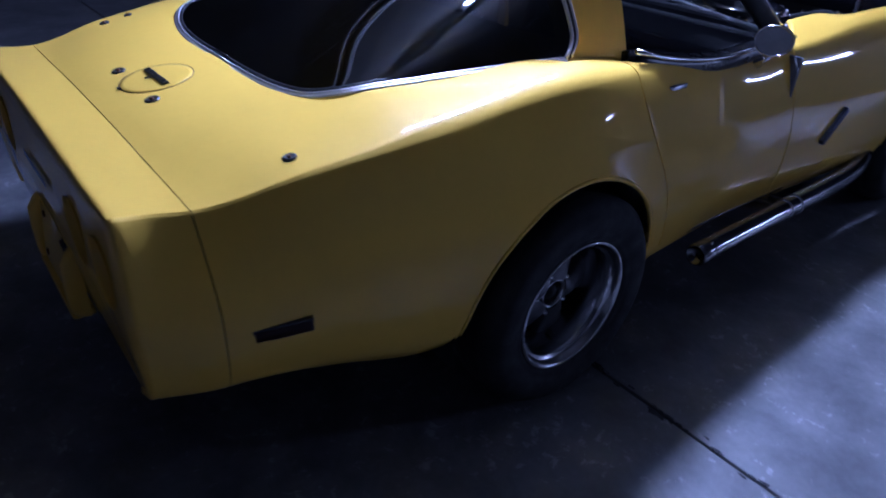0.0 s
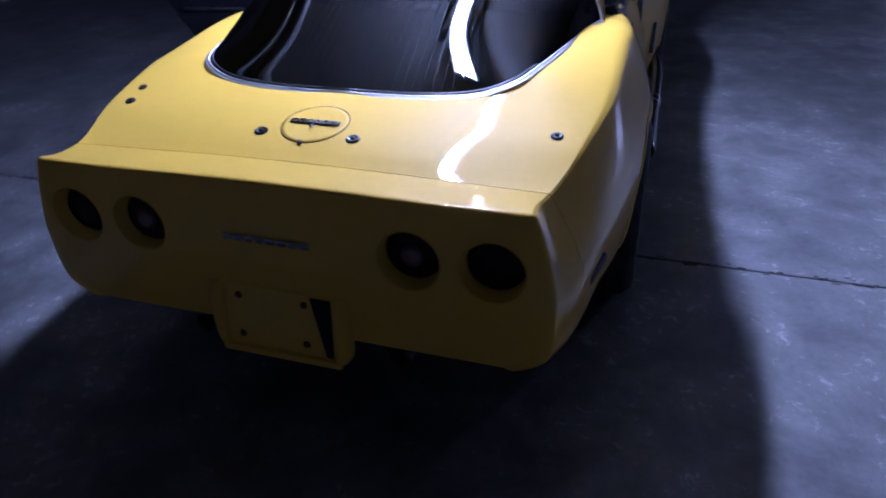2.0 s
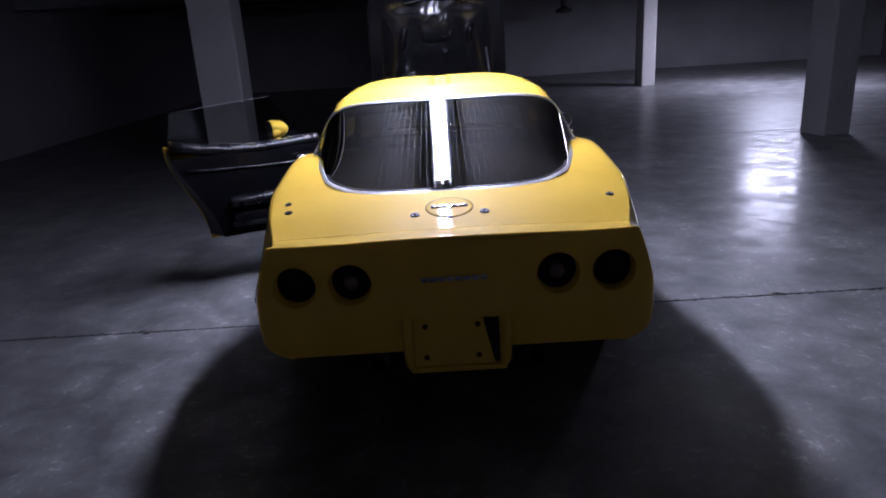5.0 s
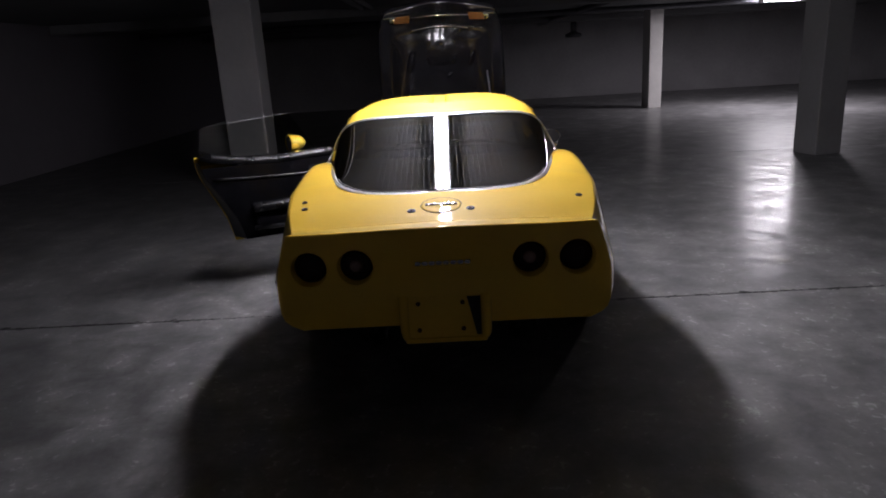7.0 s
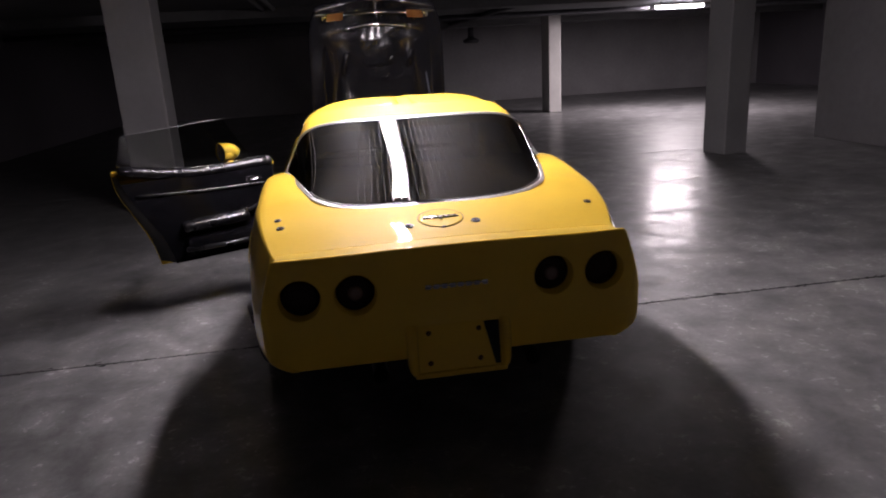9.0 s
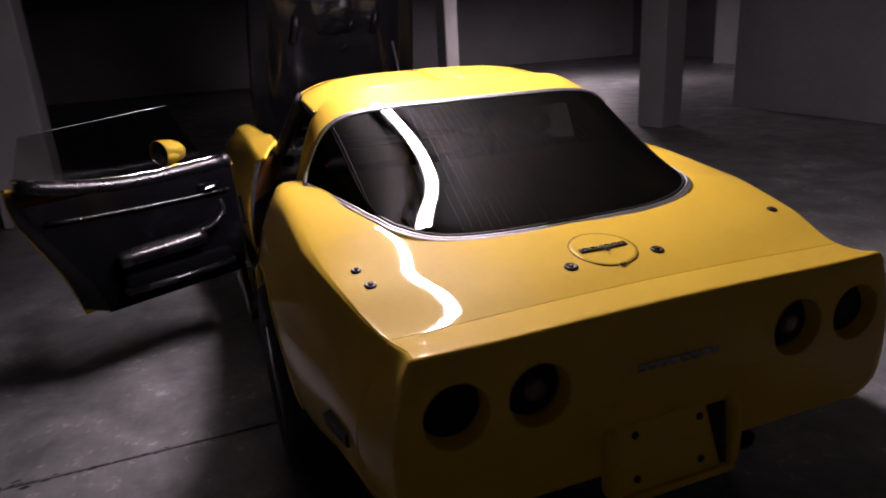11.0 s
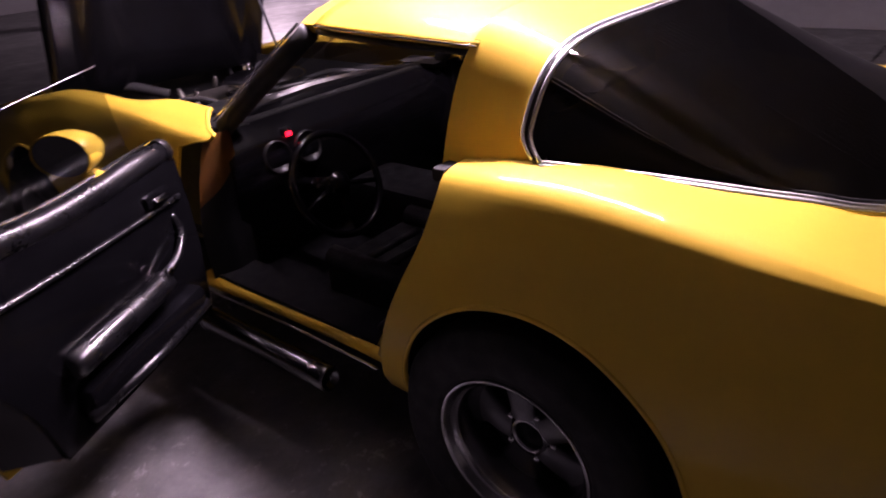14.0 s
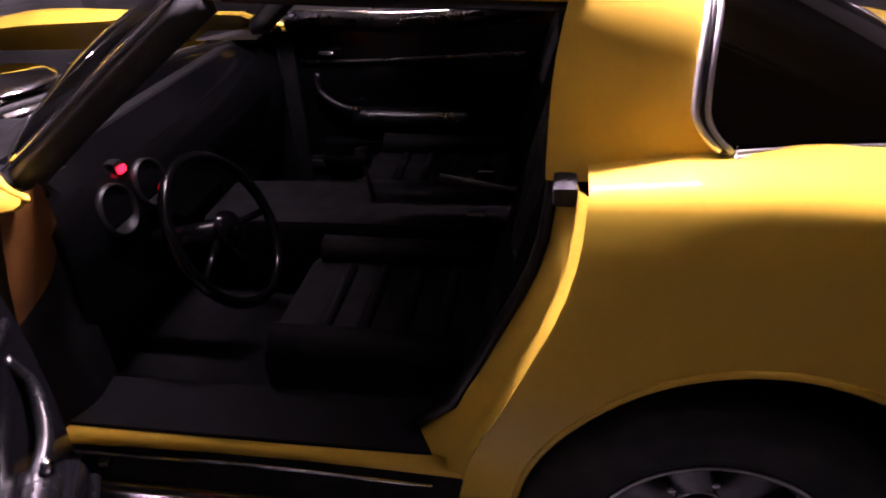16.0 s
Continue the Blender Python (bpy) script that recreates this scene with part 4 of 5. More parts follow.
    part("grip_cap", lathe([(0.014, -0.006), (0.016, 0.0), (0.010, 0.008), (0.0005, 0.010)], seg=12, turn=Matrix.Translation((side * 0.575, 0.985, 0.617)) @ Matrix.Rotation(radians(-90 * side), 4, "Y")), CHROME, pivot, "chrome grip cap")
    pocket_ = part("map_pocket", box((0.575 if side > 0 else -0.645, 0.585, 0.385), (0.645 if side > 0 else -0.575, 1.13, 0.50), 0.03), VINYL, pivot, "black lower map pocket")
    part("pocket_rail", tube([(side * 0.585, 0.575, 0.428), (side * 0.575, 0.85, 0.420), (side * 0.585, 1.13, 0.425)], 0.016, 10), PAD_VINYL, pivot, "glossy rolled lower edge")
    hand = part("inner_handle", box((0.610 if side > 0 else -0.640, 1.02, 0.788), (0.640 if side > 0 else -0.610, 1.13, 0.83), 0.010), VINYL, pivot, "recessed handle plate")
    part("lever", box((-0.004, -0.026, -0.008), (0.004, 0.026, 0.008), 0.003, m=Matrix.Translation((side * 0.604, 1.075, 0.808)) @ Matrix.Rotation(radians(42 * side), 4, "Y")), PIPE_CHROME, pivot, "dull chrome door lever")
    part("lock_knob", lathe([(0.008, 0), (0.009, 0.012), (0.0005, 0.014)], seg=10, turn=Matrix.Translation((side * 0.64, 1.15, 0.80)) @ Matrix.Rotation(radians(-90 * side), 4, "Y")), CHROME, pivot)
    # side glass, raised
    def glass_at(u, v):
        y = (jamb_y(0.93) + 0.02) * (1 - u) + (HINGE_Y - 0.10) * u
        top = 1.175
        y2 = 0.30 * (1 - u) + 0.90 * u
        return Vector((side * (0.700 - 0.155 * v**1.2), y + (y2 - y) * v, 0.90 + (top - 0.90 + 0.045 * u) * v))

    if open_deg:
        g = part("side_window", sheet(glass_at, steps(0, 1, 8), steps(0, 1, 8)), SIDE_TINT, pivot, "smoked side window raised in its slot", angle=60)
        part("glass_edge", tube([glass_at(u, 1) for u in steps(0, 1, 8)], 0.0015, 6), ALLOY, pivot, "bright polished glass edge")
    if open_deg:
        # teardrop mirror
        c = Vector((side * 0.755, 0.957, 0.985))
        turn = Matrix.Translation(c) @ Matrix.Rotation(radians(-2 * side), 4, "Z") @ Matrix.Rotation(radians(90), 4, "X") @ Matrix.Diagonal((1.8, 1.22, 1, 1))
        part("door_mirror", lathe([(0.0465, 0.030), (0.0485, 0.035), (0.050, 0.030), (0.050, 0.0), (0.046, -0.035), (0.036, -0.065), (0.02, -0.085), (0.0005, -0.092)], seg=28, turn=turn), YELLOW, pivot, "yellow teardrop door mirror")
        part("mirror_glass", lathe([(0.0475, 0.029), (0.0005, 0.027)], seg=28, turn=turn), MIRROR, pivot, "dark mirror glass")
        part("mirror_foot", tube([c + Vector((-side * 0.01, 0.0, -0.03)), c + Vector((-side * 0.035, 0.005, -0.06)), c + Vector((-side * 0.06, 0.01, -0.085))], [0.022, 0.024, 0.036], 12), YELLOW, pivot)
    else:
        c = Vector((side * 0.754, 0.920, 0.965))
        turn = Matrix.Translation(c) @ Matrix.Rotation(radians(14), 4, "Z") @ Matrix.Rotation(radians(84), 4, "X") @ Matrix.Diagonal((1.25, 1.0, 1, 1))
        part("door_mirror", lathe([(0.044, 0.012), (0.047, 0.016), (0.050, 0.012), (0.050, 0.0), (0.046, -0.018), (0.034, -0.032), (0.016, -0.040), (0.0005, -0.042)], seg=28, turn=turn), CHROME, pivot, "small round chrome door mirror")
        part("mirror_glass", lathe([(0.0465, 0.0125), (0.0005, 0.011)], seg=28, turn=turn), MIRROR, pivot, "dull mirror glass")
        part("mirror_foot", tube([c + Vector((0, 0.012, -0.045)), c + Vector((-side * 0.020, 0.018, -0.066)), c + Vector((-side * 0.045, 0.02, -0.090))], [0.009, 0.009, 0.018], 12), CHROME, pivot)
    if side > 0:
        part("door_handle", box((0.715, 0.40, 0.868), (0.735, 0.50, 0.884), 0.005), CHROME, pivot, "flush chrome door handle")
    hinge = Vector((side * 0.775, HINGE_Y, 0))
    out = Vector((-0.112, 0.1045, 0.0)) if open_deg else Vector((0, 0, 0))
    pivot.matrix_local = Matrix.Translation(hinge + out) @ Matrix.Rotation(radians(open_deg), 4, "Z") @ Matrix.Translation(-hinge)
    return pivot


door(1, 0)
door(-1, -63)

# front fenders, nose and engine bay
BAY_X, BAY_Y0, BAY_Y1 = 0.53, 1.50, 3.02
cowl_rise = keyed([1.2, 1.24, 1.30, 1.36, 1.5, 1.7, 1.9, 2.1], [0.015, 0.022, 0.042, 0.058, 0.055, 0.03, 0.008, 0.0])
for side in (-1, 1):
    ks = [2.6, 3, 3.33, 3.66, 4, 4.33, 4.66, 5, 5.4, 5.8, 6.2, 6.6, 7, 7.3, 7.6, 7.9, 8.2, 8.5, 8.8, 9.1, 9.4, 9.7, 10]
    def rear_edge(k):
        return HINGE_Y + 0.006 + (0.15 if side < 0 else 0) * min(1, max(0, (k - 4.6) / 0.8)) + 0.11 * min(1, max(0, (3.6 - k) / 0.9))

    def sweep(p):
        # the fender's inner edge sweeps up to the cowl
        q = min(1, max(0, (0.69 - abs(p.x)) / 0.11))
        return p + Vector((0, 0, cowl_rise(p.y) * q * q * (3 - 2 * q)))

    bm = panel(rear_edge, lambda k: 3.03, ks, 56, side, True)
    for v in bm.verts:
        v.co = sweep(v.co)
    f = part("front_fender", bm, YELLOW, car, angle=50)
    lip = [sweep(Vector((side * q.x, q.y, q.z))) for q in (body(rear_edge(k), k) for k in steps(2.6, 3.9, 12))]
    part("fender_lip", tube([p + Vector((0, -0.003, -0.005)) for p in lip], 0.008, 8), YELLOW, car)
    thick(f, 0.012)
    v = part("fender_vent", box((0.765 if side > 0 else -0.812, 1.535, 0.48), (0.812 if side > 0 else -0.765, 1.565, 0.66), 0.008, m=Matrix.Translation((0, 1.55, 0.57)) @ Matrix.Rotation(radians(-48), 4, "X") @ Matrix.Translation((0, -1.55, -0.57))), BLACK_TRIM, car, "black slanted fender vent")
    part("inner_fender", sheet(lambda y, v_: (side * (BAY_X + 0.01), y, 0.42 + v_), steps(BAY_Y0 - 0.2, BAY_Y1, 8), steps(0, 0.43, 4)), DARK, car)
    part("cowl_corner", sheet(lambda u, v_: Vector((side * (0.50 + 0.10 * v_), 1.27 + 0.22 * u, 0.885 + 0.008 * v_)), steps(0, 1, 4), steps(0, 1, 4)), BLACK_TRIM, car)
    def pillar(u, z, y0):
        """The hinge pillar's face, rolled inwards from just inside the fender's skin."""
        k = next((kk / 20 for kk in range(72, 200) if body(y0, kk / 20).z <= z), 9.9)
        x = body(y0, k).x - 0.014
        a = 0.5 * math.pi * min(1.0, u / 0.55)
        return Vector((side * (x + (0.585 - x) * u), y0 - 0.035 * math.sin(a) + 0.030 * max(0, u - 0.55), z))

    y0 = HINGE_Y + (0.055 if side < 0 else 0.03)
    # driver's side is browned to stand for the shade on it
    part("hinge_pillar", sheet(lambda u, v_: pillar(u, 0.895 - (0.235 - 0.13 * u) * (1 - v_), y0), steps(0, 1, 12), steps(0, 1, 10), flip=side > 0), JAMB_SHADE if side < 0 else BLACK_TRIM, car, "inner hinge pillar browned for shade" if side < 0 else "", angle=50)
    # lower part of the same face, in black cloth
    part("lower_pillar", sheet(lambda u, v_: pillar(u, 0.34 + (0.32 + 0.13 * u) * v_, y0), steps(0, 1, 12), steps(0, 1, 6), flip=side > 0), CLOTH, car, angle=50)
nose = part("nose", sheet(lambda y, x: Vector((x * body(y, 4).x, y, mid_z(y) + (peak_z(y) - mid_z(y)) * abs(x) ** 3)), [3.035, 3.1, 3.2, 3.3, 3.4, 3.5, 3.58], steps(-1, 1, 24)), YELLOW, car, angle=50)
thick(nose, 0.012)
for side in (-1, 1):
    thick(part("nose_side", panel(lambda k: 3.036, lambda k: 3.58, [4, 4.33, 4.66, 5, 5.4, 5.8, 6.2, 6.6, 7, 7.5, 8, 8.5, 9, 9.5, 10], 10, side), YELLOW, car, angle=50), 0.012)
part("front_face", sheet(lambda x, z: (0.5 * x, 3.575, z), steps(-1, 1, 6), steps(0.38, 0.69, 4)), YELLOW, car)

# engine
engine = part("engine", box((-0.24, 1.75, 0.42), (0.24, 2.45, 0.72), 0.03), ENGINE, car, "grimy engine block in the bay")
part("intake", box((-0.12, 1.85, 0.72), (0.12, 2.35, 0.79), 0.02), ENGINE, engine)
for side in (-1, 1):
    m = Matrix.Translation((side * 0.2, 2.1, 0.73)) @ Matrix.Rotation(radians(28 * side), 4, "Y")
    part("valve_cover", box((-0.075, -0.27, -0.03), (0.075, 0.27, 0.055), 0.02, m=m), CHROME, engine, "chromed valve cover")
part("air_cleaner", lathe([(0.0005, 0.905), (0.02, 0.905), (0.024, 0.893), (0.16, 0.888), (0.185, 0.878), (0.19, 0.865), (0.178, 0.86), (0.178, 0.82), (0.19, 0.815), (0.185, 0.80), (0.06, 0.79)], (0.08, 1.94, 0), 40), CHROME, engine, "round chromed air cleaner")
part("wing_nut", box((0.062, 1.935, 0.905), (0.098, 1.945, 0.922), 0.003), CHROME, engine)
part("brake_booster", lathe([(0.0005, 1.60), (0.10, 1.60), (0.115, 1.585), (0.115, 1.555), (0.09, 1.535), (0.05, 1.53)], seg=28, turn=Matrix.Translation((-0.38, 0, 0.76)) @ Matrix.Rotation(radians(-90), 4, "X")), ENGINE, engine)
part("booster_cap", lathe([(0.0005, 0.868), (0.09, 0.868), (0.118, 0.862), (0.132, 0.850), (0.135, 0.82), (0.12, 0.80)], (-0.29, 1.66, 0), 32), BLACK_TRIM, engine, "black round cover")
part("booster_rim", lathe([(0.124, 0.859), (0.131, 0.8575), (0.136, 0.850)], (-0.29, 1.66, 0), 32), CHROME, engine)
random.seed(3)
for i in range(22):
    x, y = random.uniform(-0.46, 0.46), random.uniform(1.50, 2.45)
    part("fitting", lathe([(0.0005, 0.03), (0.007, 0.03), (0.011, 0.018), (0.013, 0.0), (0.01, -0.05)], seg=8, turn=Matrix.Translation((x, y, random.uniform(0.77, 0.83))) @ Matrix.Rotation(random.uniform(-0.6, 0.6), 4, "X")), CHROME if i % 3 else ENGINE, engine)
part("master_cylinder", box((-0.42, 1.60, 0.74), (-0.34, 1.78, 0.84), 0.012), ENGINE, engine)
part("radiator", box((-0.42, 2.80, 0.45), (0.42, 2.86, 0.83), 0.01), BLACK_TRIM, engine)
for i, (pts, r, mt) in enumerate((
    ([(-0.1, 2.5, 0.78), (-0.25, 2.65, 0.84), (-0.34, 2.8, 0.80)], 0.024, RUBBER),
    ([(0.1, 1.9, 0.80), (0.3, 1.75, 0.86), (0.42, 1.6, 0.84)], 0.013, RUBBER),
    ([(-0.3, 1.8, 0.84), (-0.2, 1.7, 0.88), (0.0, 1.66, 0.87), (0.3, 1.62, 0.85)], 0.010, RUBBER),
    ([(-0.16, 1.9, 0.80), (-0.3, 1.95, 0.86), (-0.42, 2.1, 0.82), (-0.44, 2.4, 0.80)], 0.010, RUBBER),
    ([(0.2, 2.2, 0.82), (0.34, 2.3, 0.86), (0.44, 2.2, 0.80)], 0.009, RUBBER),
    ([(-0.30, 1.62, 0.82), (-0.15, 1.72, 0.86), (-0.08, 1.9, 0.84)], 0.008, RUBBER),
)):
    part("hose", tube(bend(pts, 6), r, 8), mt, engine)
part("striker", lathe([(0.016, 0), (0.016, 0.04), (0.024, 0.043), (0.024, 0.052), (0.0005, 0.055)], seg=16, turn=Matrix.Translation((-0.70, 1.335, 0.455)) @ Matrix.Rotation(radians(90), 4, "X")), BRASS, car, "small brass door check pin")
part("firewall", box((-0.63, 1.36, 0.295), (0.63, 1.40, 0.875), 0.006), DARK, car)
part("footwell_side", box((0.598, 1.19, 0.295), (0.615, 1.359, 0.885), 0.004), CARPET, car)
part("footwell_sill", box((0.612, 0.30, 0.295), (0.628, 1.19, 0.42), 0.004), CARPET, car)
part("bay_floor", box((-0.54, 1.40, 0.36), (0.54, 3.05, 0.38)), DARK, car)

# hood, hinged at the nose and standing open
HOOD_L = 1.205
hood_half = keyed([0, 0.25, 0.6, 0.85, 1.0], [0.57, 0.57, 0.555, 0.53, 0.47])


def hood_point(u, x, drop=0.0):
    """Local: u from the hinge to the free edge, x across; outer skin faces +z before it is raised."""
    w = hood_half(u)
    bulge = 0.055 * max(0, 1 - (x / 0.55) ** 2) ** 2 * min(1, u * 2.2)
    free = 0.06 * (1 - x * x) if u > 0.999 else 0.06 * (1 - x * x) * u**4
    return Vector((w * x, -(HOOD_L * u + free), bulge + 0.035 * (1 - x * x) - drop))


raise_m = Matrix.Translation((0, 2.66, 0.80)) @ Matrix.Rotation(radians(-70), 4, "X")


def raised(v):
    return raise_m @ v


hood = part("hood", sheet(lambda u, x: raised(hood_point(u, x)), steps(0, 1, 16), steps(-0.985, 0.985, 28), flip=True), YELLOW, car, "raised yellow hood panel", angle=50)
thick(hood, 0.010)


def liner(u, x):
    """The moulded underside: a pillow in the middle inside a raised rim."""
    e = max(abs(x) / 0.80, abs(u - 0.42) / 0.40)
    d = 0.034 + 0.075 * max(0, 1 - (x / 0.78) ** 4) ** 0.7 * max(0, 1 - abs((u - 0.42) / 0.40) ** 2.6) ** 0.6 if e < 1 else 0.034
    d = -0.014 if abs(x) > 1 or u > 1 else d
    return raised(hood_point(u, x, d))


part("hood_liner", sheet(liner, [*steps(0.01, 0.995, 44), 1.006], [-1.012, *steps(-1.0, 1.0, 48), 1.012]), GLOSS_BLACK, hood, "glossy black hood underside", angle=40)
for a, b, r in (((-0.34, 0.58), (-0.30, 0.70), 0.030), ((0.30, 0.60), (0.34, 0.70), 0.022), ((0.05, 0.50), (0.11, 0.53), 0.020), ((0.12, 0.60), (0.15, 0.66), 0.018)):
    # moulded knobs and folds that catch the lamp
    part("liner_fold", tube(bend([raised(hood_point(a[1], a[0] * 1.5, 0.095)), raised(hood_point((a[1] + b[1]) / 2, (a[0] + b[0]) * 0.75, 0.112)), raised(hood_point(b[1], b[0] * 1.5, 0.085))], 5), r, 10), GLOSS_BLACK, hood)
random.seed(8)
crumple = {}


def pad_point(u, x):
    """An added crumpled foil-black pad, sloped to the hood's free edge to catch glare."""
    q = (u - 0.56) / 0.27
    d = crumple.setdefault((round(u, 4), round(x, 4)), random.uniform(-0.008, 0.008))
    edge = min(1, (0.42 - abs(x)) / 0.26)
    return raised(hood_point(u, x, 0.040 + (0.21 * q**0.45 * (1 - q) + d) * edge))


part("glare_pad", sheet(pad_point, steps(0.56, 0.83, 14), steps(-0.42, 0.42, 20)), GLOSS_BLACK, hood, "crumpled black pad added to catch the lamp's glare", angle=80)
part("hood_brace", tube([raised(hood_point(0.845 - 0.01 * x * x, x, 0.06)) for x in steps(-0.46, 0.46, 12)], 0.007, 8), POLISHED, hood, "thin bright cross bar")
part("hood_lip", tube([raised(hood_point(0.915 + 0.045 * x * x, x, 0.062 - 0.03 * x * x)) for x in steps(-1, 1, 30)], [0.012] * 5 + [0.009] * 21 + [0.012] * 5, 8), PIPE_CHROME, hood, "bowed bright lip of the hood")
for sx in (-1, 1):
    # yellow corner with the dim light put into its colour
    part("hood_corner", sheet(lambda u, x: raised(hood_point(u - 0.02 * (0.7 - x), sx * x, 0.066 - 0.02 * (x - 0.5))), steps(0.905, 0.950, 3), steps(0.50, 0.76, 6), flip=sx < 0), BRONZE_SHADE, hood, "hood corner's yellow darkened for shade")
    part("hood_latch", box((-0.02, -0.015, -0.02), (0.02, 0.015, 0.03), 0.004, m=raise_m @ Matrix.Translation(hood_point(0.93, sx * 0.8, 0.05))), CHROME, hood)
    part("hood_hinge", tube([(sx * 0.40, 2.66, 0.66), (sx * 0.40, 2.70, 0.78), raised(hood_point(0.12, sx * 0.66, 0.05))], 0.012, 8), STEEL, hood)
part("hood_prop", tube([(0.46, 2.28, 0.82), raised(hood_point(0.55, 0.72, 0.05))], 0.007, 8), STEEL, hood)


# wheels: deep polished rims, five broad spokes far inside, an open dark hub bore
def wheel(side, y):
    m = Matrix.Translation((side * 0.775, y, HUB_Z)) @ Matrix.Rotation(radians(90 * side), 4, "Y")
    prof = [(0.196, -0.10), (0.200, -0.09), (0.178, -0.075), (0.166, -0.052), (0.164, -0.030), (0.168, 0.010), (0.174, 0.034), (0.177, 0.044), (0.181, 0.047), (0.186, 0.049), (0.190, 0.056), (0.194, 0.065), (0.199, 0.071), (0.205, 0.073), (0.2085, 0.069), (0.209, 0.060)]
    rim = part("wheel", lathe(prof, seg=64, turn=m), POLISHED, car, "polished deep-dish alloy wheel with open hub", angle=50)
    prof = [(0.205, 0.060), (0.212, 0.070), (0.222, 0.077), (0.226, 0.076), (0.235, 0.082), (0.275, 0.088), (0.281, 0.0865), (0.286, 0.087), (0.305, 0.080), (0.322, 0.062), (0.332, 0.05), (0.335, 0.0), (0.335, -0.06), (0.325, -0.095), (0.29, -0.115), (0.23, -0.11), (0.2, -0.09)]
    part("tyre", lathe(prof, seg=64, turn=m), RUBBER, rim, "black tyre", angle=30)
    for gx in (-0.05, -0.015, 0.02):
        part("tread_groove", lathe([(0.3355, gx), (0.3356, gx + 0.004), (0.3355, gx + 0.008)], seg=56, turn=m), DARK, rim)
    for i in range(5):
        a = 2 * math.pi * i / 5 + 0.3
        bm = bmesh.new()
        rows = []
        for r, w, h in ((0.048, 0.034, -0.012), (0.07, 0.037, -0.014), (0.10, 0.042, -0.022), (0.13, 0.049, -0.034), (0.152, 0.057, -0.042), (0.168, 0.068, -0.044)):
            rows.append([bm.verts.new(m @ (Matrix.Rotation(a, 4, "Z") @ Vector((r, q * w, z)))) for q, z in ((-1, h - 0.026), (-0.94, h - 0.006), (-0.80, h), (-0.4, h + 0.004), (0, h + 0.005), (0.4, h + 0.004), (0.80, h), (0.94, h - 0.006), (1, h - 0.026))])
        for p, q in zip(rows, rows[1:]):
            for k in range(8):
                bm.faces.new((p[k], q[k], q[k + 1], p[k + 1]))
        bmesh.ops.recalc_face_normals(bm, faces=bm.faces)
        part("spoke", bm, CAST, rim, "dull cast spoke", angle=50)
    part("hub_ring", lathe([(0.052, -0.030), (0.050, -0.013), (0.046, -0.010), (0.042, -0.010), (0.039, -0.014), (0.037, -0.020), (0.036, -0.050), (0.0005, -0.050)], seg=36, turn=m), POLISHED, rim, angle=45)
    part("hub_bore", lathe([(0.0365, -0.030), (0.020, -0.030), (0.018, -0.018), (0.0005, -0.016)], seg=24, turn=m), DARK, rim, "dark open hub bore")
    for i in range(5):
        a = 2 * math.pi * i / 5 + 0.3 + math.pi / 5
        part("wheel_nut", lathe([(0.010, -0.040), (0.010, -0.016), (0.007, -0.010), (0.0005, -0.009)], seg=6, turn=m @ Matrix.Translation((0.066 * math.cos(a), 0.066 * math.sin(a), 0.0))), CHROME, rim)
    part("brake_disc", lathe([(0.162, -0.075), (0.160, -0.068), (0.05, -0.066), (0.0005, -0.066)], seg=32, turn=m), DARK, rim)
    part("valve_stem", tube([m @ Vector((0.155, 0.02, -0.03)), m @ Vector((0.150, 0.02, 0.0))], 0.004, 8), BLACK_TRIM, rim)


for side in (-1, 1):
    for y, r in WHEELS:
        wheel(side, y)
        part("wheel_well", sheet(lambda a, x: (side * x, y + ARCH_Y + (ARCH_A + 0.014) * math.cos(a), ARCH_Z + (ARCH_B + 0.016) * math.sin(a)), steps(-0.25, math.pi + 0.25, 20), [0.48, 0.6, 0.72, 0.80]), DARK, car)
        part("well_wall", lathe([(0.41, 0.0), (0.0005, 0.0)], seg=32, turn=Matrix.Translation((side * 0.48, y, HUB_Z)) @ Matrix.Rotation(radians(90 * side), 4, "Y")), DARK, car)
part("underbody", box((-0.66, 0.42, 0.27), (0.66, 2.05, 0.30)), DARK, car)
part("rear_underbody", box((-0.38, -0.88, 0.38), (0.38, 0.45, 0.42)), DARK, car)
part("rear_valance", box((-0.42, -1.02, 0.455), (0.42, -0.42, 0.475)), DARK, car)
part("nose_underbody", box((-0.47, 2.05, 0.30), (0.47, 3.5, 0.33)), DARK, car)
for x in (-0.30, 0.30):
    part("tail_pipe", tube([(x, -0.8, 0.36), (x, -1.06, 0.355)], 0.03, 14, caps=False), STEEL, car)

# cabin
part("cabin_floor", box((-0.66, 0.30, 0.300), (0.66, 1.38, 0.325)), CARPET, car)
part("rear_bulkhead", box((-0.62, 0.14, 0.32), (0.62, 0.20, 0.93), 0.02), CARPET, car)
tunnel = part("console", box((-0.13, 0.20, 0.32), (0.13, 1.25, 0.56), 0.03), CLOTH, car, "black centre console")
part("gear_lever", tube([(0.0, 0.78, 0.55), (0.0, 0.80, 0.68)], 0.007, 8), STEEL, tunnel)
part("gear_knob", lathe([(0.0005, 0.67), (0.018, 0.675), (0.024, 0.695), (0.018, 0.715), (0.0005, 0.72)], (0, 0.80, 0), 16), BLACK_TRIM, tunnel)
part("hand_brake", tube([(0.05, 0.35, 0.56), (0.05, 0.6, 0.61)], 0.014, 8), BLACK_TRIM, tunnel)
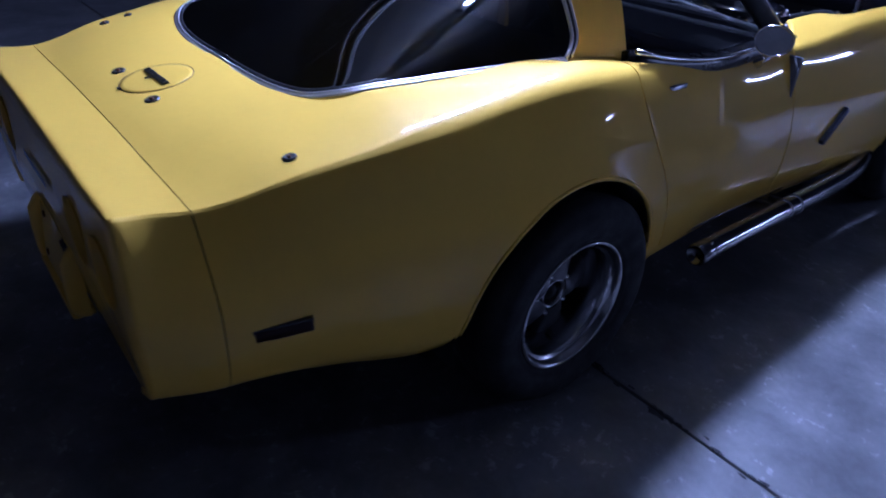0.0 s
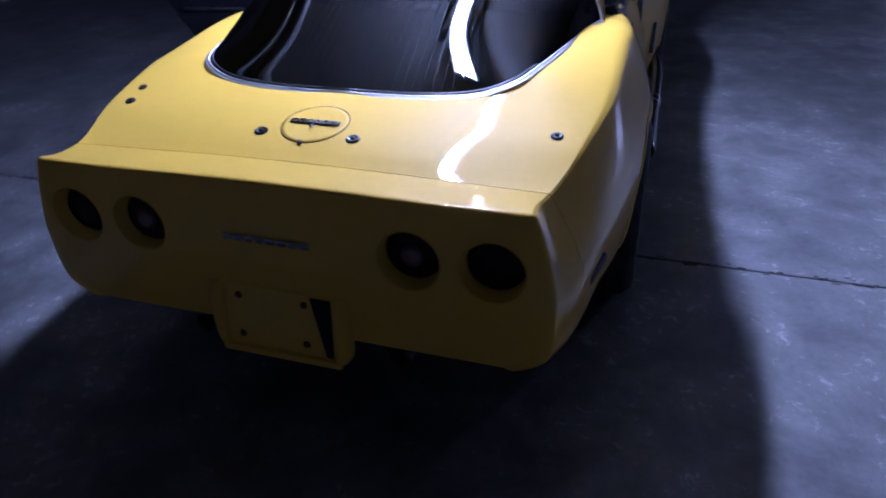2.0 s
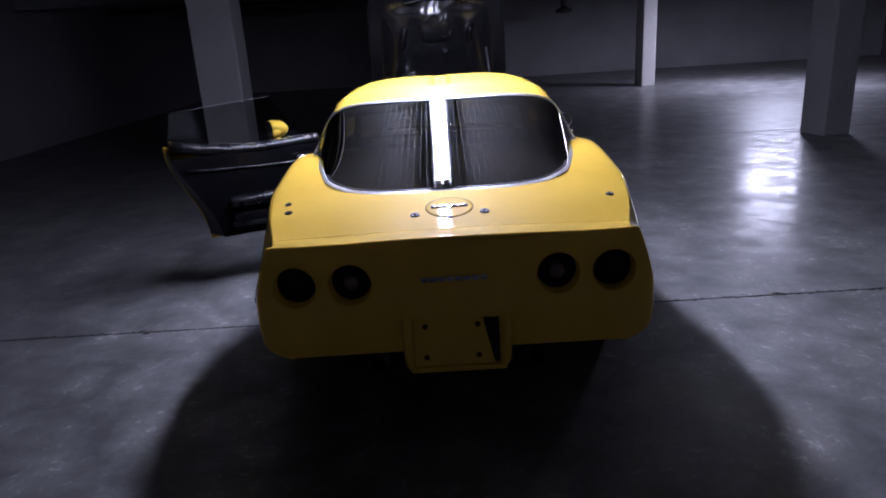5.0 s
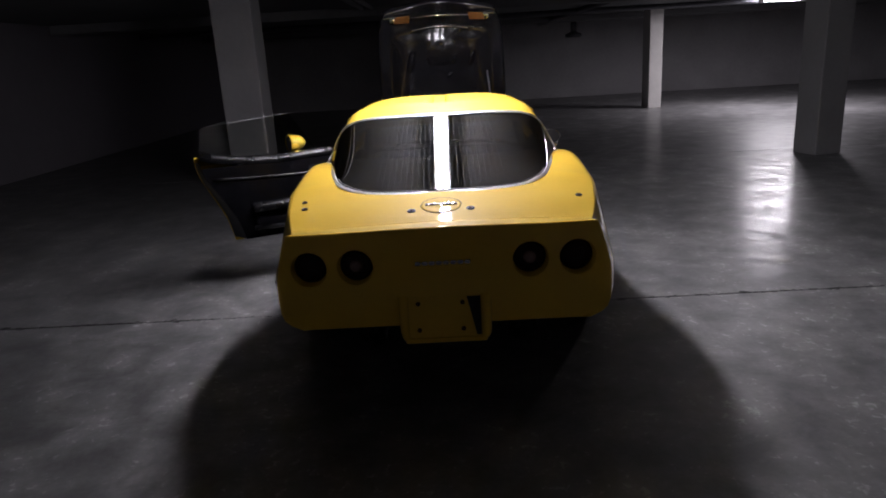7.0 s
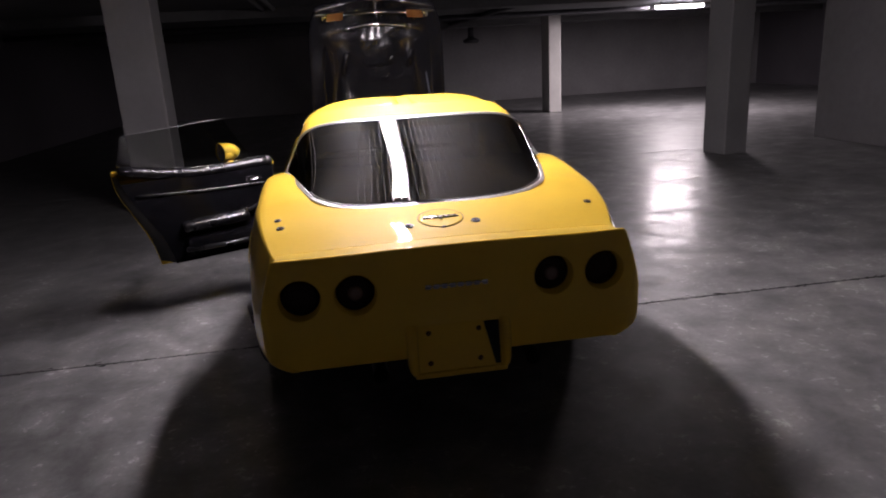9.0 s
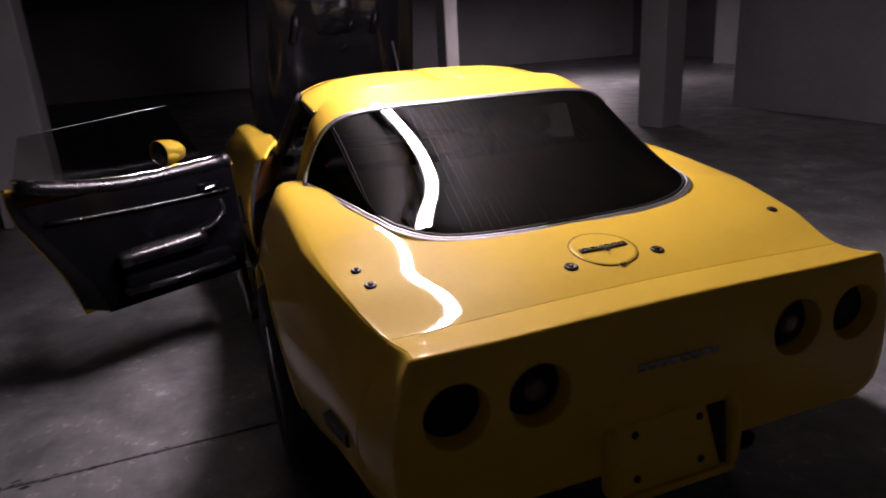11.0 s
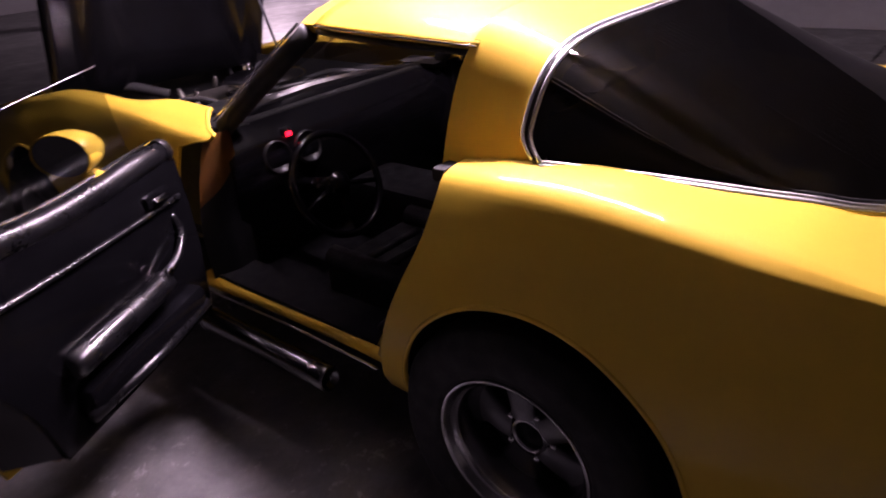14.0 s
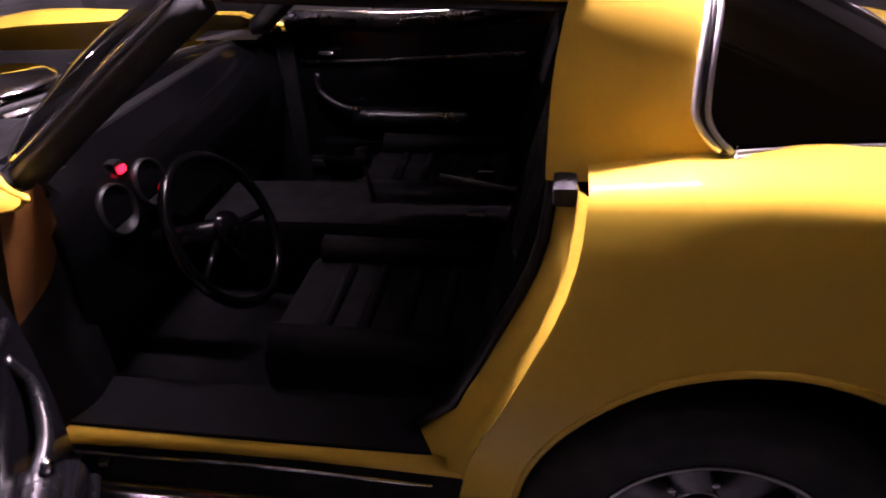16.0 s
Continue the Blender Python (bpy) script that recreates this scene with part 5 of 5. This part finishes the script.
for side in (-1, 1):
    x = side * 0.36
    seat = part("seat", box((x - 0.21, 0.42, 0.33), (x + 0.21, 0.92, 0.48), 0.045), CLOTH, car, "low black bucket seat")
    part("seat_back", box((x - 0.20, -0.07, -0.0), (x + 0.20, 0.05, 0.56), 0.045, m=Matrix.Translation((0, 0.40, 0.42)) @ Matrix.Rotation(radians(16), 4, "X")), CLOTH, seat)
    for s in (-1, 1):
        part("bolster", tube([(x + s * 0.19, 0.46, 0.49), (x + s * 0.19, 0.88, 0.50)], 0.04, 10), CLOTH, seat)
    for i in range(4):
        part("seat_rib", tube([(x - 0.13, 0.52 + 0.09 * i, 0.482), (x + 0.13, 0.52 + 0.09 * i, 0.482)], 0.016, 8), CLOTH, seat)
    part("belt_buckle", box((x - side * 0.23 - 0.015, 0.45, 0.50), (x - side * 0.23 + 0.015, 0.50, 0.60), 0.006), PIPE_CHROME, seat)
dash = part("dashboard", sheet(lambda a, x: (x, 1.46 - 0.20 * math.sin(a) ** 0.8 if a < 1.57 else 1.26 + 0.04 * (a - 1.57), 0.86 - 0.30 * (1 - math.cos(a)) * 0.5 - (0.10 if a > 1.57 else 0) * (a - 1.57)), steps(0.0, 2.6, 14), steps(-0.62, 0.62, 16)), VINYL, car, "black padded dashboard", angle=50)
thick(dash, 0.02)
for x in (-0.43, -0.29):
    part("gauge", lathe([(0.062, 0.0), (0.060, 0.012), (0.052, 0.012), (0.05, 0.004), (0.0005, 0.004)], seg=28, turn=Matrix.Translation((x, 1.252, 0.745)) @ Matrix.Rotation(radians(78), 4, "X")), BLACK_TRIM, dash)
    part("gauge_ring", lathe([(0.054, 0.012), (0.056, 0.015), (0.058, 0.012)], seg=28, turn=Matrix.Translation((x, 1.252, 0.745)) @ Matrix.Rotation(radians(78), 4, "X")), BLACK_TRIM, dash)
part("warning_light", box((-0.366, 1.258, 0.803), (-0.342, 1.268, 0.819), 0.003), RED_LIGHT, dash, "glowing red warning light")
part("light_hood", box((-0.37, 1.268, 0.79), (-0.336, 1.33, 0.83), 0.006), BLACK_TRIM, dash)
col = part("steering_wheel", tube([Vector((-0.34, 1.05, 0.652)) + 0.185 * (math.cos(a) * Vector((1, 0, 0)) + math.sin(a) * Vector((0, 0.42, 0.907))) for a in steps(0, 2 * math.pi, 40)], 0.014, 10, caps=False), VINYL, car, "thin black steering wheel")
for a in (-0.25, math.pi + 0.25, math.pi * 1.5):
    part("wheel_spoke", tube([(-0.34, 1.065, 0.647), Vector((-0.34, 1.05, 0.652)) + 0.18 * (math.cos(a) * Vector((1, 0, 0)) + math.sin(a) * Vector((0, 0.42, 0.907)))], 0.010, 8), VINYL, col)
part("steering_column", tube([(-0.34, 1.05, 0.647), (-0.34, 1.3, 0.60)], 0.03, 12), VINYL, col)
part("horn_button", lathe([(0.045, 0.0), (0.042, 0.012), (0.0005, 0.018)], seg=20, turn=Matrix.Translation((-0.34, 1.045, 0.654)) @ Matrix.Rotation(radians(65), 4, "X")), VINYL, col)
part("rear_view_mirror", box((-0.10, 1.00, 1.13), (0.10, 1.02, 1.18), 0.008), BLACK_TRIM, car)
